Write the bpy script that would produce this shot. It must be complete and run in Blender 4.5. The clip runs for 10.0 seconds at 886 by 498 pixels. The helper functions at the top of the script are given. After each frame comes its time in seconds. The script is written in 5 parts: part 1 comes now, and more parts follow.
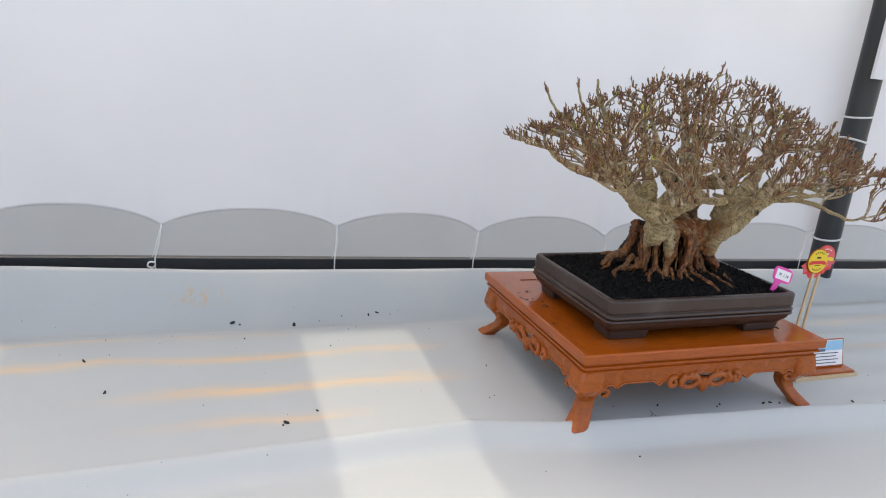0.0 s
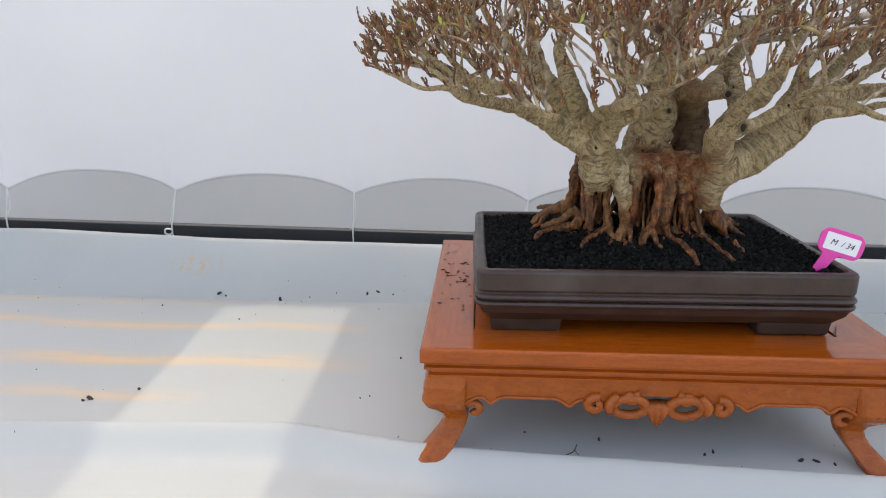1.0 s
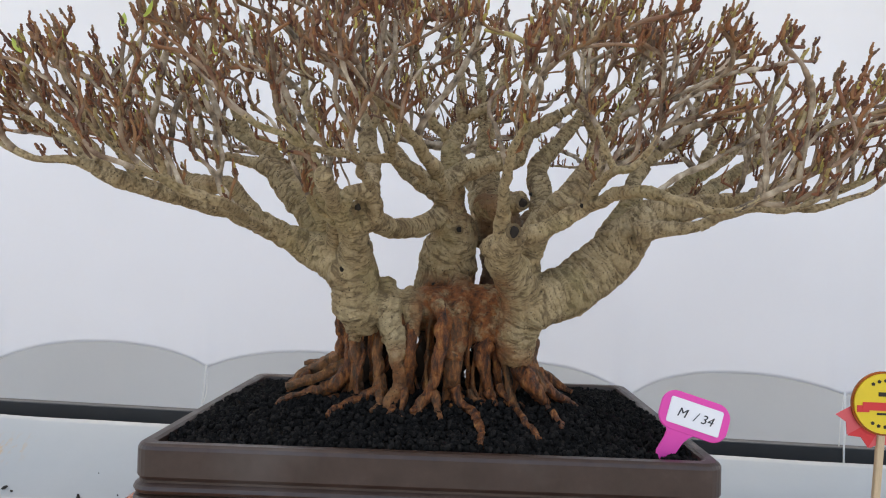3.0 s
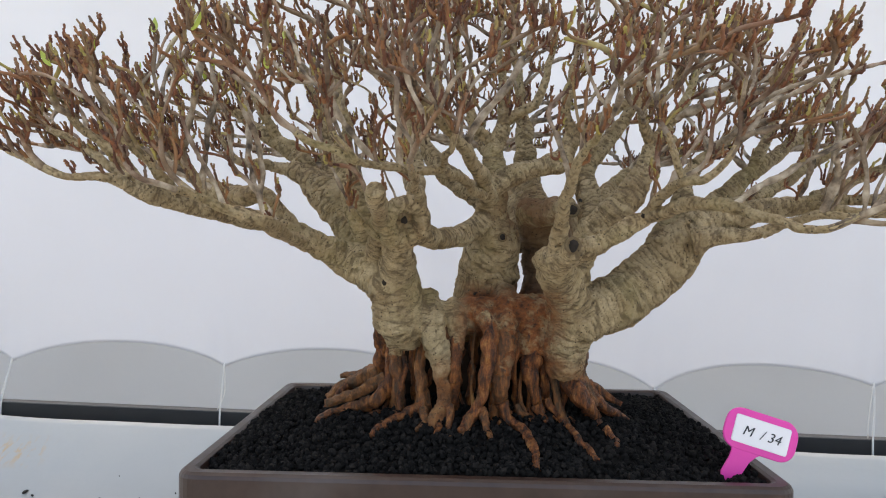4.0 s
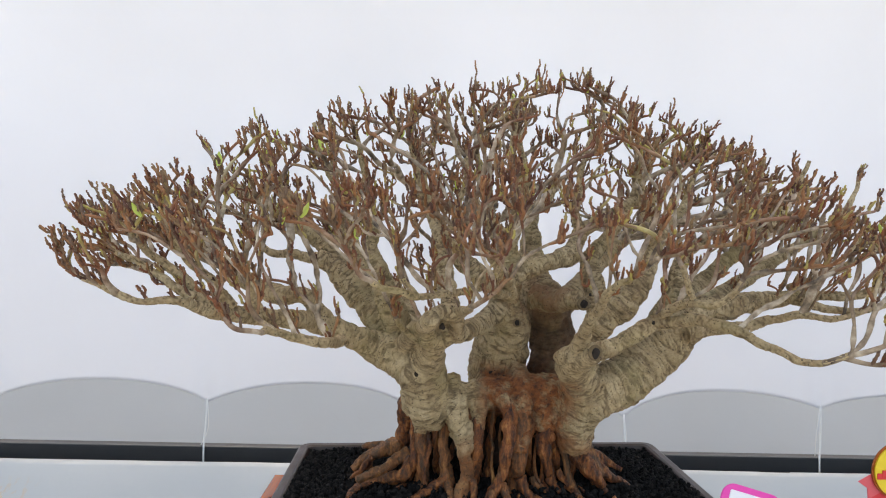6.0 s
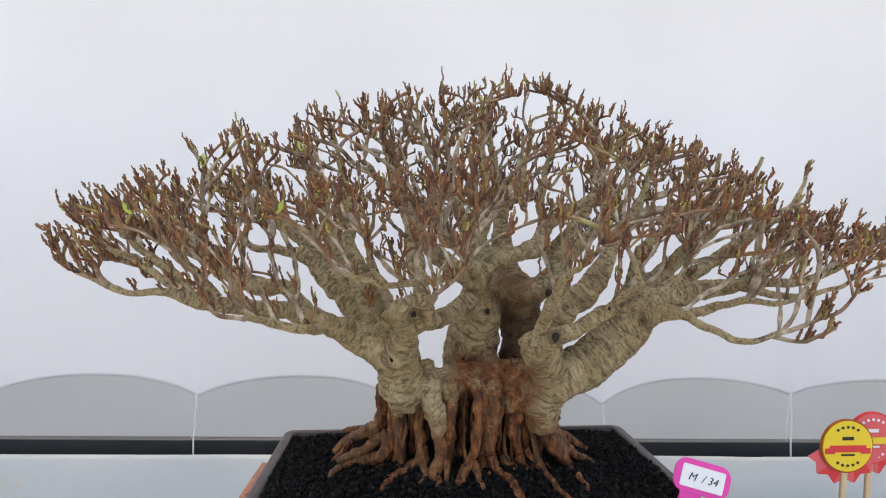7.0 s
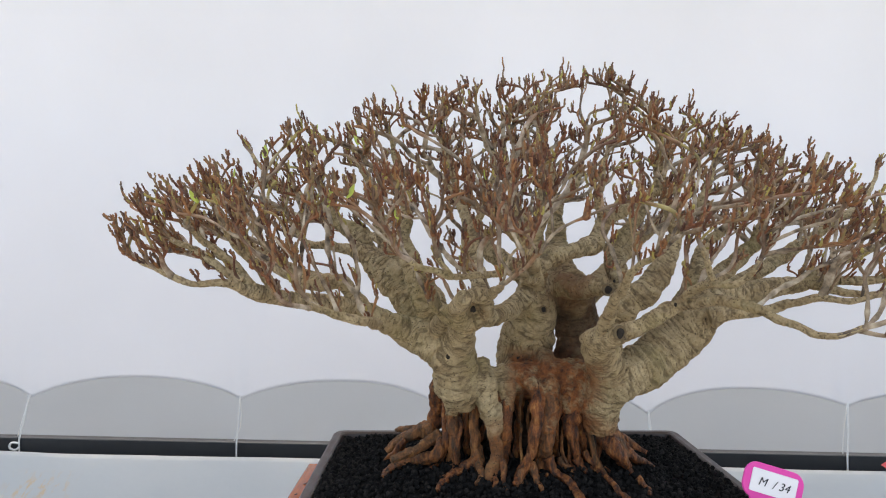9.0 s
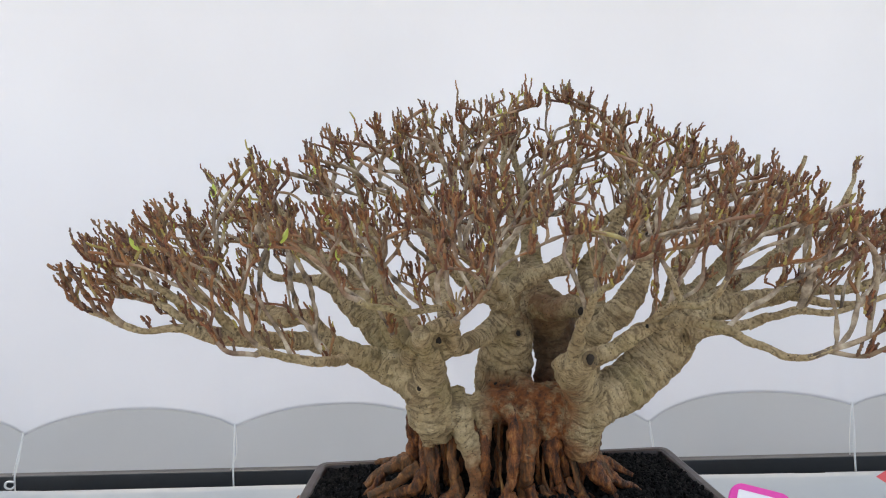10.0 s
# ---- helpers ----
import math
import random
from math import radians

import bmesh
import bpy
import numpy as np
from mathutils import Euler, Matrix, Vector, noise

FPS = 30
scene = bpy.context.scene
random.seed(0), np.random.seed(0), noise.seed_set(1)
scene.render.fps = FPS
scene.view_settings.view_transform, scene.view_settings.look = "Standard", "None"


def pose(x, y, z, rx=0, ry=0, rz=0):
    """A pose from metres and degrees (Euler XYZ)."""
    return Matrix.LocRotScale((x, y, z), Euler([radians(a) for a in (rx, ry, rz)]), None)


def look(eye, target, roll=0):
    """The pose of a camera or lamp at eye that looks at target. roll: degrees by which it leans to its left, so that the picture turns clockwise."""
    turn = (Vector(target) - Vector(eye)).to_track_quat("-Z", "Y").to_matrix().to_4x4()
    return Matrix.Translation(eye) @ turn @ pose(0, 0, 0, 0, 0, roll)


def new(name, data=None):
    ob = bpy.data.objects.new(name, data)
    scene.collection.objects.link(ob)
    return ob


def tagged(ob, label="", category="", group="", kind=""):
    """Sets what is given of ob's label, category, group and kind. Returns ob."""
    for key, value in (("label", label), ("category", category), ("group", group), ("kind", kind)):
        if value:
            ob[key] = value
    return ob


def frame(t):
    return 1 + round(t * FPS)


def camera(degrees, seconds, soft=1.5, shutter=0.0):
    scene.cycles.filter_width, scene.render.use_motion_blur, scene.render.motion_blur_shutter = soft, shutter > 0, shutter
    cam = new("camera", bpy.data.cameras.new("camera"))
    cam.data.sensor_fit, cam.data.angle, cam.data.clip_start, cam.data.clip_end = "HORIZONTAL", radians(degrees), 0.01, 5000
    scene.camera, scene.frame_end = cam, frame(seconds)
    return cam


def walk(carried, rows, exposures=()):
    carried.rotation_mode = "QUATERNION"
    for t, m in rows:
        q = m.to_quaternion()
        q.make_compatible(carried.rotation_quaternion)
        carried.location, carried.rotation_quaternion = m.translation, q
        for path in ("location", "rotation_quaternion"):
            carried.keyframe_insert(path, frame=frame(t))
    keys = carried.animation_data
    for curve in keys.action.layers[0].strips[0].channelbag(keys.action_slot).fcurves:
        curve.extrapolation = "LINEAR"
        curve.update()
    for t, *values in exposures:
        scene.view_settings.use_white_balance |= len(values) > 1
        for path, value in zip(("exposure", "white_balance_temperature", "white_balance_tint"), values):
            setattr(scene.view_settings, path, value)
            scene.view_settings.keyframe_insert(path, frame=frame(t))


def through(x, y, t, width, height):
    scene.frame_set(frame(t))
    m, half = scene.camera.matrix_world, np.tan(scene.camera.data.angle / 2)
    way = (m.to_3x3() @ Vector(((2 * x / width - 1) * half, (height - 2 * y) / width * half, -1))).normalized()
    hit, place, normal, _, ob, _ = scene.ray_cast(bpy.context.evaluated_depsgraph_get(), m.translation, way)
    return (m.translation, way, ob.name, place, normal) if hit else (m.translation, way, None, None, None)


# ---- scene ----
from mathutils import kdtree

cam = camera(68.7, 10.0, 1.1)
PATH = [
    (0, (-1.416, 1.257, 1.734), (-0.759, 3.065, 1.189), 5.3),
    (0.5, (-0.824, 1.401, 1.61), (-0.474, 3.322, 1.177), 2.5),
    (1, (-0.35, 1.581, 1.516), (-0.464, 3.493, 0.94), -0.0),
    (1.5, (-0.057, 1.513, 1.507), (-0.444, 3.397, 0.958), -0.6),
    (1.8, (0.054, 1.577, 1.506), (-0.245, 3.525, 1.166), -0.6),
    (2, (0.053, 1.712, 1.515), (-0.193, 3.681, 1.26), 3.4),
    (2.5, (0.045, 1.907, 1.475), (-0.216, 3.89, 1.448), 1.5),
    (3, (0.048, 1.966, 1.363), (-0.045, 3.964, 1.39), 1.6),
    (3.2, (0.054, 1.991, 1.364), (-0.084, 3.986, 1.334), 0.6),
    (4.3, (-0.036, 2.007, 1.424), (-0.105, 4.006, 1.403), 0.2),
    (4.5, (-0.042, 1.997, 1.449), (-0.104, 3.996, 1.417), -1.4),
    (5, (-0.068, 1.972, 1.54), (-0.054, 3.971, 1.481), 0.4),
    (5.5, (-0.093, 1.935, 1.543), (-0.042, 3.933, 1.482), 0.3),
    (5.7, (-0.124, 1.933, 1.534), (-0.077, 3.932, 1.486), 0.8),
    (6.8, (-0.097, 1.869, 1.553), (-0.013, 3.867, 1.53), -0.1),
    (7, (-0.095, 1.86, 1.533), (-0.009, 3.858, 1.492), 0.1),
    (7.5, (-0.086, 1.873, 1.452), (-0.044, 3.87, 1.358), -0.3),
    (8, (-0.139, 1.872, 1.479), (-0.173, 3.871, 1.443), -0.2),
    (8.5, (-0.144, 1.874, 1.497), (-0.171, 3.874, 1.48), 0.5),
    (9, (-0.133, 1.876, 1.509), (-0.145, 3.876, 1.501), 0.2),
    (9.5, (-0.1, 1.882, 1.504), (-0.088, 3.882, 1.477), 0.0),
    (10, (-0.073, 1.902, 1.537), (-0.102, 3.902, 1.554), -2.6),
]
walk(cam, [(t, look(eye, target, roll)) for t, eye, target, roll in PATH], [(t, e, 8250, 10) for t, e in ((0, 1.78), (1, 1.84), (2, 1.9), (3, 1.86), (4.5, 1.86), (5, 1.98), (5.7, 1.99), (7, 1.9), (7.5, 1.78), (8, 1.84), (9.5, 1.9), (10, 1.9))])

# ---- light ----
world = bpy.data.worlds.new("sky")
world.use_nodes = True
scene.world = world
sky = world.node_tree.nodes.new("ShaderNodeTexSky")
sky.sky_type, sky.sun_disc = "NISHITA", False
sky.sun_elevation, sky.sun_rotation = radians(72), radians(0)
sky.air_density, sky.dust_density, sky.ozone_density = 1.0, 3.0, 1.0
back = world.node_tree.nodes["Background"]
back.inputs["Strength"].default_value = 0.15
world.node_tree.links.new(sky.outputs[0], back.inputs["Color"])
sun = new("sun", bpy.data.lights.new("sun", "SUN"))
sun.data.energy, sun.data.angle, sun.data.color = 0.28, radians(0.6), (0.96, 1.0, 0.96)
sun.matrix_world = look((0, 1.62, 5), (0, 0, 0))


# ---- materials ----
class Nodes:
    """A small builder of node materials."""

    def __init__(self, name):
        self.m = bpy.data.materials.new(name)
        self.m.use_nodes = True
        self.t = self.m.node_tree
        self.b = self.t.nodes["Principled BSDF"]
        self.co = self.t.nodes.new("ShaderNodeTexCoord").outputs["Object"]

    def node(self, kind, **values):
        n = self.t.nodes.new(kind)
        for k, v in values.items():
            n.inputs[k].default_value = v
        return n

    def link(self, a, b):
        self.t.links.new(a, b)
        return b

    def noise(self, scale, detail=4, rough=0.55, stretch=None, dist=0.0):
        n = self.node("ShaderNodeTexNoise", Scale=scale, Detail=detail, Roughness=rough, Distortion=dist)
        src = self.co
        if stretch:
            mp = self.node("ShaderNodeMapping", Scale=stretch)
            self.link(self.co, mp.inputs["Vector"])
            src = mp.outputs[0]
        self.link(src, n.inputs["Vector"])
        return n.outputs["Fac"]

    def ramp(self, fac, *stops):
        r = self.t.nodes.new("ShaderNodeValToRGB")
        while len(r.color_ramp.elements) < len(stops):
            r.color_ramp.elements.new(0.5)
        for e, (p, c) in zip(r.color_ramp.elements, stops):
            e.position, e.color = p, (*c, 1) if len(c) == 3 else c
        self.link(fac, r.inputs[0])
        return r.outputs[0]

    def value(self, fac, lo, hi, a=0.0, b=1.0):
        r = self.node("ShaderNodeMapRange")
        for i, v in enumerate((lo, hi, a, b), 1):
            r.inputs[i].default_value = v
        self.link(fac, r.inputs[0])
        return r.outputs[0]

    def mix(self, fac, a, b, blend="MIX"):
        n = self.t.nodes.new("ShaderNodeMix")
        n.data_type, n.blend_type = "RGBA", blend
        for src, i in ((fac, 0), (a, 6), (b, 7)):
            if isinstance(src, (int, float)):
                n.inputs[i].default_value = src
            elif isinstance(src, tuple):
                n.inputs[i].default_value = (*src, 1)
            else:
                self.link(src, n.inputs[i])
        return n.outputs[2]

    def math(self, op, a, b=0.0):
        n = self.t.nodes.new("ShaderNodeMath")
        n.operation = op
        for src, i in ((a, 0), (b, 1)):
            if isinstance(src, (int, float)):
                n.inputs[i].default_value = src
            else:
                self.link(src, n.inputs[i])
        return n.outputs[0]

    def axis(self):
        s = self.t.nodes.new("ShaderNodeSeparateXYZ")
        self.link(self.co, s.inputs[0])
        return s.outputs

    def bump(self, height, strength, distance):
        n = self.node("ShaderNodeBump", Strength=strength, Distance=distance)
        self.link(height, n.inputs["Height"])
        prev = self.b.inputs["Normal"]
        if prev.is_linked:
            self.link(prev.links[0].from_socket, n.inputs["Normal"])
        self.link(n.outputs[0], prev)

    def done(self, colour, rough, metal=0.0, **more):
        for src, key in ((colour, "Base Color"), (rough, "Roughness")):
            if isinstance(src, tuple):
                self.b.inputs[key].default_value = (*src, 1)
            elif isinstance(src, (int, float)):
                self.b.inputs[key].default_value = src
            else:
                self.link(src, self.b.inputs[key])
        self.b.inputs["Metallic"].default_value = metal
        for k, v in more.items():
            self.b.inputs[k].default_value = v
        return self.m


def plain(name, colour, rough=0.5, scale=60, vary=0.15, metal=0.0, bump=0.0005):
    n = Nodes(name)
    f = n.noise(scale)
    g = n.noise(scale / 9, 3)
    lo = tuple(c * (1 - vary) for c in colour)
    hi = tuple(min(1, c * (1 + vary)) for c in colour)
    c = n.mix(n.math("MULTIPLY", n.math("ADD", f, g), 0.5), lo, hi)
    n.bump(f, 0.4, bump)
    return n.done(c, n.value(g, 0.3, 0.7, max(0.05, rough - 0.08), min(1, rough + 0.08)), metal)


def sheet_material(name, colour, through, stains=False):
    """White woven plastic sheet that lets part of the light through."""
    n = Nodes(name)
    weave = n.noise(900, 2, stretch=(1, 1, 0.3))
    broad = n.noise(1.1, 3)
    c = n.mix(n.value(broad, 0.3, 0.7), tuple(v * 0.95 for v in colour), colour)
    if stains:
        x, y, z = n.axis()
        wob = n.math("MULTIPLY", n.math("SUBTRACT", n.noise(2.2, 2), 0.5), 0.10)
        yy = n.math("ADD", y, wob)
        rag = n.value(n.noise(9, 5, 0.65, (0.25, 1.6, 1)), 0.32, 0.6)
        total = None
        for y0, w, x0, x1, s in ((3.44, 0.022, -2.6, -1.05, 0.55), (3.25, 0.026, -2.7, -0.62, 0.7), (3.055, 0.03, -1.85, -0.6, 0.9), (2.885, 0.024, -1.75, -0.95, 0.7), (3.3, 0.03, 0.75, 2.6, 0.3), (3.05, 0.03, 0.7, 2.6, 0.35)):
            d = n.math("DIVIDE", n.math("SUBTRACT", yy, y0), w)
            band = n.math("POWER", 2.718, n.math("MULTIPLY", n.math("MULTIPLY", d, d), -1.0))
            ends = n.math("MULTIPLY", n.value(x, x0, x0 + 0.5), n.value(x, x1, x1 - 0.25))
            band = n.math("MULTIPLY", n.math("MULTIPLY", band, ends), s)
            total = band if total is None else n.math("ADD", total, band)
        total = n.math("MULTIPLY", total, rag)
        c = n.mix(n.math("MINIMUM", total, 1.0), c, (0.78, 0.50, 0.24))
        zone = n.math("MULTIPLY", n.value(y, 3.96, 4.0), n.value(y, 4.08, 4.03))
        zone = n.math("MULTIPLY", zone, n.math("MULTIPLY", n.value(x, -1.62, -1.56), n.value(x, -1.36, -1.42)))
        stain = n.value(n.noise(30, 4, 0.65, (1.6, 0.6, 1)), 0.5, 0.62)
        c = n.mix(n.math("MULTIPLY", n.math("MULTIPLY", zone, stain), 0.6), c, (0.6, 0.38, 0.16))
        dirt = n.value(n.noise(3.0, 6, 0.7), 0.45, 0.8, 0, 0.25)
        c = n.mix(dirt, c, (0.55, 0.54, 0.5))
    n.bump(weave, 0.15, 0.0006)
    n.bump(n.noise(5, 4), 0.5, 0.006)
    n.done(c, 0.45)
    n.b.inputs["Specular IOR Level"].default_value = 0.3
    if through > 0:
        tr = n.t.nodes.new("ShaderNodeBsdfTranslucent")
        n.link(c, tr.inputs["Color"])
        m = n.t.nodes.new("ShaderNodeMixShader")
        m.inputs[0].default_value = through
        n.link(n.b.outputs[0], m.inputs[1])
        n.link(tr.outputs[0], m.inputs[2])
        n.link(m.outputs[0], n.t.nodes["Material Output"].inputs["Surface"])
    return n.m


def wood_material(name, dark, light, rough, along=(1, 9, 9), coat=0.35):
    n = Nodes(name)
    grain = n.noise(16, 6, 0.62, along, 0.6)
    fine = n.noise(120, 3, 0.6, along)
    broad = n.noise(3, 2)
    half = tuple((a + b) / 2 for a, b in zip(dark, light))
    c = n.ramp(grain, (0.25, half), (0.55, light), (0.8, tuple(v * 1.12 for v in light)))
    c = n.mix(n.value(fine, 0.42, 0.72, 0, 0.45), c, dark)
    c = n.mix(n.value(broad, 0.3, 0.7, 0, 0.35), c, tuple(v * 0.6 for v in light))
    wear = n.value(n.noise(38, 5, 0.7), 0.71, 0.76)
    c = n.mix(n.math("MULTIPLY", wear, 0.5), c, (0.62, 0.40, 0.24))
    n.bump(fine, 0.12, 0.0004)
    m = n.done(c, n.value(n.noise(12, 4), 0.3, 0.7, rough - 0.06, rough + 0.1))
    n.b.inputs["Coat Weight"].default_value = coat
    n.b.inputs["Specular IOR Level"].default_value = 0.3
    n.b.inputs["Coat Roughness"].default_value = 0.14
    return m


def bark_material():
    """Pale wrinkled fig bark, rust-brown where bark has flaked on the old wood low down in the middle."""
    n = Nodes("pale_bark")
    a = n.noise(22, 6, 0.62)
    b = n.noise(150, 4, 0.6)
    c = n.ramp(a, (0.25, (0.26, 0.165, 0.08)), (0.48, (0.47, 0.345, 0.185)), (0.7, (0.62, 0.48, 0.285)))
    c = n.mix(n.value(b, 0.45, 0.7, 0, 0.45), c, (0.16, 0.105, 0.05))
    c = n.mix(n.value(n.noise(420, 3, 0.6), 0.5, 0.75, 0, 0.4), c, (0.10, 0.062, 0.028))
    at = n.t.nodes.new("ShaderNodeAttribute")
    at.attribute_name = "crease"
    # Shade of the wrinkles put into the colour: creases dark, raised bark paler.
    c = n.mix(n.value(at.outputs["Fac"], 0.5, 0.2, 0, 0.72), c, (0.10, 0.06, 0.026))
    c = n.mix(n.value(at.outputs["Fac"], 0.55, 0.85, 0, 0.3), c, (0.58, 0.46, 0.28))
    low = n.math("MULTIPLY", n.value(n.math("ADD", n.axis()[2], n.math("MULTIPLY", n.noise(35, 4), 0.07)), 0.155, 0.105), 0.9)
    c = n.mix(low, c, n.ramp(n.noise(60, 5, 0.7), (0.32, (0.08, 0.026, 0.009)), (0.55, (0.30, 0.10, 0.027)), (0.8, (0.46, 0.24, 0.09))))
    moss = n.value(n.noise(9, 3), 0.52, 0.7, 0, 0.3)
    c = n.mix(moss, c, (0.31, 0.27, 0.09))
    x, y, z = n.axis()
    worn = n.math("MULTIPLY", n.value(z, 0.215, 0.19), n.math("MULTIPLY", n.value(x, -0.045, -0.02), n.value(x, 0.115, 0.085)))
    worn = n.math("MULTIPLY", worn, n.value(n.noise(30, 5, 0.7), 0.33, 0.5))
    c = n.mix(worn, c, n.ramp(n.noise(70, 5, 0.7), (0.32, (0.06, 0.02, 0.008)), (0.55, (0.28, 0.088, 0.023)), (0.8, (0.44, 0.21, 0.075))))
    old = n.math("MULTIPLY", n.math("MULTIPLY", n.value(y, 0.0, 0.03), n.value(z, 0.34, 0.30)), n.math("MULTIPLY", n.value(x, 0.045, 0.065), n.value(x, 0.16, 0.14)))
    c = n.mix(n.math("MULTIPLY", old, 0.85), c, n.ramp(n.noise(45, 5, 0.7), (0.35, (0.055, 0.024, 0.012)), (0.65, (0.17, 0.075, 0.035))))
    far = n.node("ShaderNodeVectorMath")
    far.operation = "DISTANCE"
    n.link(n.co, far.inputs[0])
    far.inputs[1].default_value = (0.072, -0.02, 0.315)
    flaked = n.math("MULTIPLY", n.value(far.outputs["Value"], 0.075, 0.035), n.value(n.noise(30, 4, 0.6), 0.36, 0.5))
    c = n.mix(n.math("MULTIPLY", flaked, 0.75), c, (0.27, 0.13, 0.06))
    pores = n.node("ShaderNodeTexVoronoi", Scale=190.0)
    n.link(n.co, pores.inputs["Vector"])
    pit = n.value(pores.outputs["Distance"], 0.13, 0.24)
    keep = n.value(n.noise(40, 2), 0.45, 0.53)
    hole = n.math("MULTIPLY", n.math("SUBTRACT", 1.0, pit), keep)
    c = n.mix(n.math("MULTIPLY", hole, 0.9), c, (0.04, 0.026, 0.015))
    n.bump(b, 1.0, 0.004)
    n.bump(n.noise(320, 4, 0.65), 0.8, 0.002)
    n.bump(n.noise(60, 6, 0.7), 1.0, 0.007)
    return n.done(c, 0.82)


def root_material():
    n = Nodes("rusty_root_bark")
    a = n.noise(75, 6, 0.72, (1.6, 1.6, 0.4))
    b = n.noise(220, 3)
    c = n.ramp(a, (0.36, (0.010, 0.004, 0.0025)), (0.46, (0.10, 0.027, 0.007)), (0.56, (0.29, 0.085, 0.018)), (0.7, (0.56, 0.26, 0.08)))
    oi = n.t.nodes.new("ShaderNodeObjectInfo")
    c = n.mix(n.value(oi.outputs["Random"], 0.6, 1.0, 0, 0.25), c, (0.32, 0.20, 0.09))
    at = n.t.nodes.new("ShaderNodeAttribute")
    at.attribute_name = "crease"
    # Creases painted dark as shaded, ridges painted orange as if lit.
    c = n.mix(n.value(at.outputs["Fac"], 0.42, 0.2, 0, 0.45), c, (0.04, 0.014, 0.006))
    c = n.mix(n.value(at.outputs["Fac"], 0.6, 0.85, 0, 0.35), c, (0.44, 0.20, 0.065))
    c = n.mix(n.value(b, 0.45, 0.8, 0, 0.35), c, (0.06, 0.025, 0.01))
    n.bump(a, 1.0, 0.008)
    n.bump(b, 0.6, 0.0015)
    return n.done(c, 0.55)


def twig_material():
    """Grey-brown branchlets that end in red-brown young shoots."""
    n = Nodes("twig_bark")
    at = n.t.nodes.new("ShaderNodeAttribute")
    at.attribute_name = "young"
    geo = n.t.nodes.new("ShaderNodeNewGeometry")
    rnd = geo.outputs["Random Per Island"]
    old = n.ramp(n.noise(60, 5), (0.33, (0.075, 0.052, 0.034)), (0.5, (0.32, 0.24, 0.16)), (0.7, (0.62, 0.52, 0.39)))
    shoot = n.ramp(rnd, (0.0, (0.07, 0.022, 0.012)), (0.25, (0.22, 0.07, 0.026)), (0.48, (0.33, 0.15, 0.055)), (0.66, (0.12, 0.07, 0.046)), (0.9, (0.27, 0.16, 0.07)), (0.98, (0.42, 0.34, 0.09)))
    shoot = n.mix(n.value(n.noise(130, 4), 0.35, 0.7, 0, 0.35), shoot, (0.10, 0.05, 0.03))
    c = n.mix(at.outputs["Fac"], old, shoot)
    n.bump(n.noise(240, 3), 0.7, 0.0012)
    return n.done(c, 0.7)


def soil_material():
    n = Nodes("black_grit")
    geo = n.t.nodes.new("ShaderNodeNewGeometry")
    c = n.ramp(geo.outputs["Random Per Island"], (0.0, (0.003, 0.003, 0.003)), (0.6, (0.0075, 0.007, 0.0065)), (0.94, (0.022, 0.019, 0.017)))
    c = n.mix(n.value(n.noise(300, 3), 0.4, 0.7, 0, 0.5), c, (0.01, 0.009, 0.008))
    n.bump(n.noise(500, 3), 0.5, 0.001)
    n.b.inputs["Specular IOR Level"].default_value = 0.15
    return n.done(c, 0.95)


def pot_material():
    n = Nodes("brown_stoneware")
    a = n.noise(30, 6, 0.65)
    c = n.ramp(a, (0.3, (0.028, 0.014, 0.010)), (0.6, (0.046, 0.025, 0.018)), (0.8, (0.07, 0.042, 0.033)))
    c = n.mix(n.value(n.noise(7, 4), 0.55, 0.8, 0, 0.4), c, (0.13, 0.11, 0.1))
    n.bump(n.noise(300, 3), 0.25, 0.0005)
    return n.done(c, n.value(a, 0.3, 0.7, 0.32, 0.5))


M_SHEET = sheet_material("white_backdrop_sheet", (0.83, 0.84, 0.865), 0.58)
M_ROOF = sheet_material("white_roof_sheet", (0.80, 0.80, 0.80), 0.22)
M_REAR = sheet_material("grey_white_tarp", (0.63, 0.66, 0.69), 0.42)
M_FRONT = sheet_material("white_tarp", (0.70, 0.70, 0.69), 0.35)
M_CLOTH = sheet_material("stained_white_cover", (0.465, 0.48, 0.465), 0.0, True)
M_WOOD = wood_material("varnished_orange_wood", (0.11, 0.016, 0.003), (0.46, 0.092, 0.007), 0.10)
M_WOOD_Y = wood_material("varnished_orange_wood_cross", (0.11, 0.016, 0.003), (0.45, 0.09, 0.007), 0.12, (9, 1, 9))
M_CARVE = wood_material("carved_orange_wood", (0.09, 0.015, 0.004), (0.44, 0.098, 0.013), 0.22, (3, 3, 6), 0.1)
M_GROOVE = plain("dark_groove", (0.03, 0.012, 0.006), 0.7)
M_BARK, M_ROOT, M_TWIG, M_SOIL, M_POT = bark_material(), root_material(), twig_material(), soil_material(), pot_material()
M_PIPE = plain("black_painted_steel", (0.022, 0.024, 0.027), 0.38, 40, 0.3)
M_STRING = plain("white_cord", (0.75, 0.75, 0.73), 0.8, 300)
M_PINK = plain("pink_plastic", (0.78, 0.05, 0.36), 0.35, 40, 0.06)
M_LABEL = plain("white_label", (0.80, 0.78, 0.79), 0.5, 40, 0.04)
M_INK = plain("black_ink", (0.02, 0.02, 0.025), 0.5)
M_GOLD = plain("yellow_card", (0.80, 0.56, 0.03), 0.35, 50, 0.1)
M_RED = plain("red_ribbon", (0.70, 0.03, 0.035), 0.45, 60, 0.15)
M_ROSE = plain("rose_card", (0.72, 0.10, 0.11), 0.4, 60, 0.12)
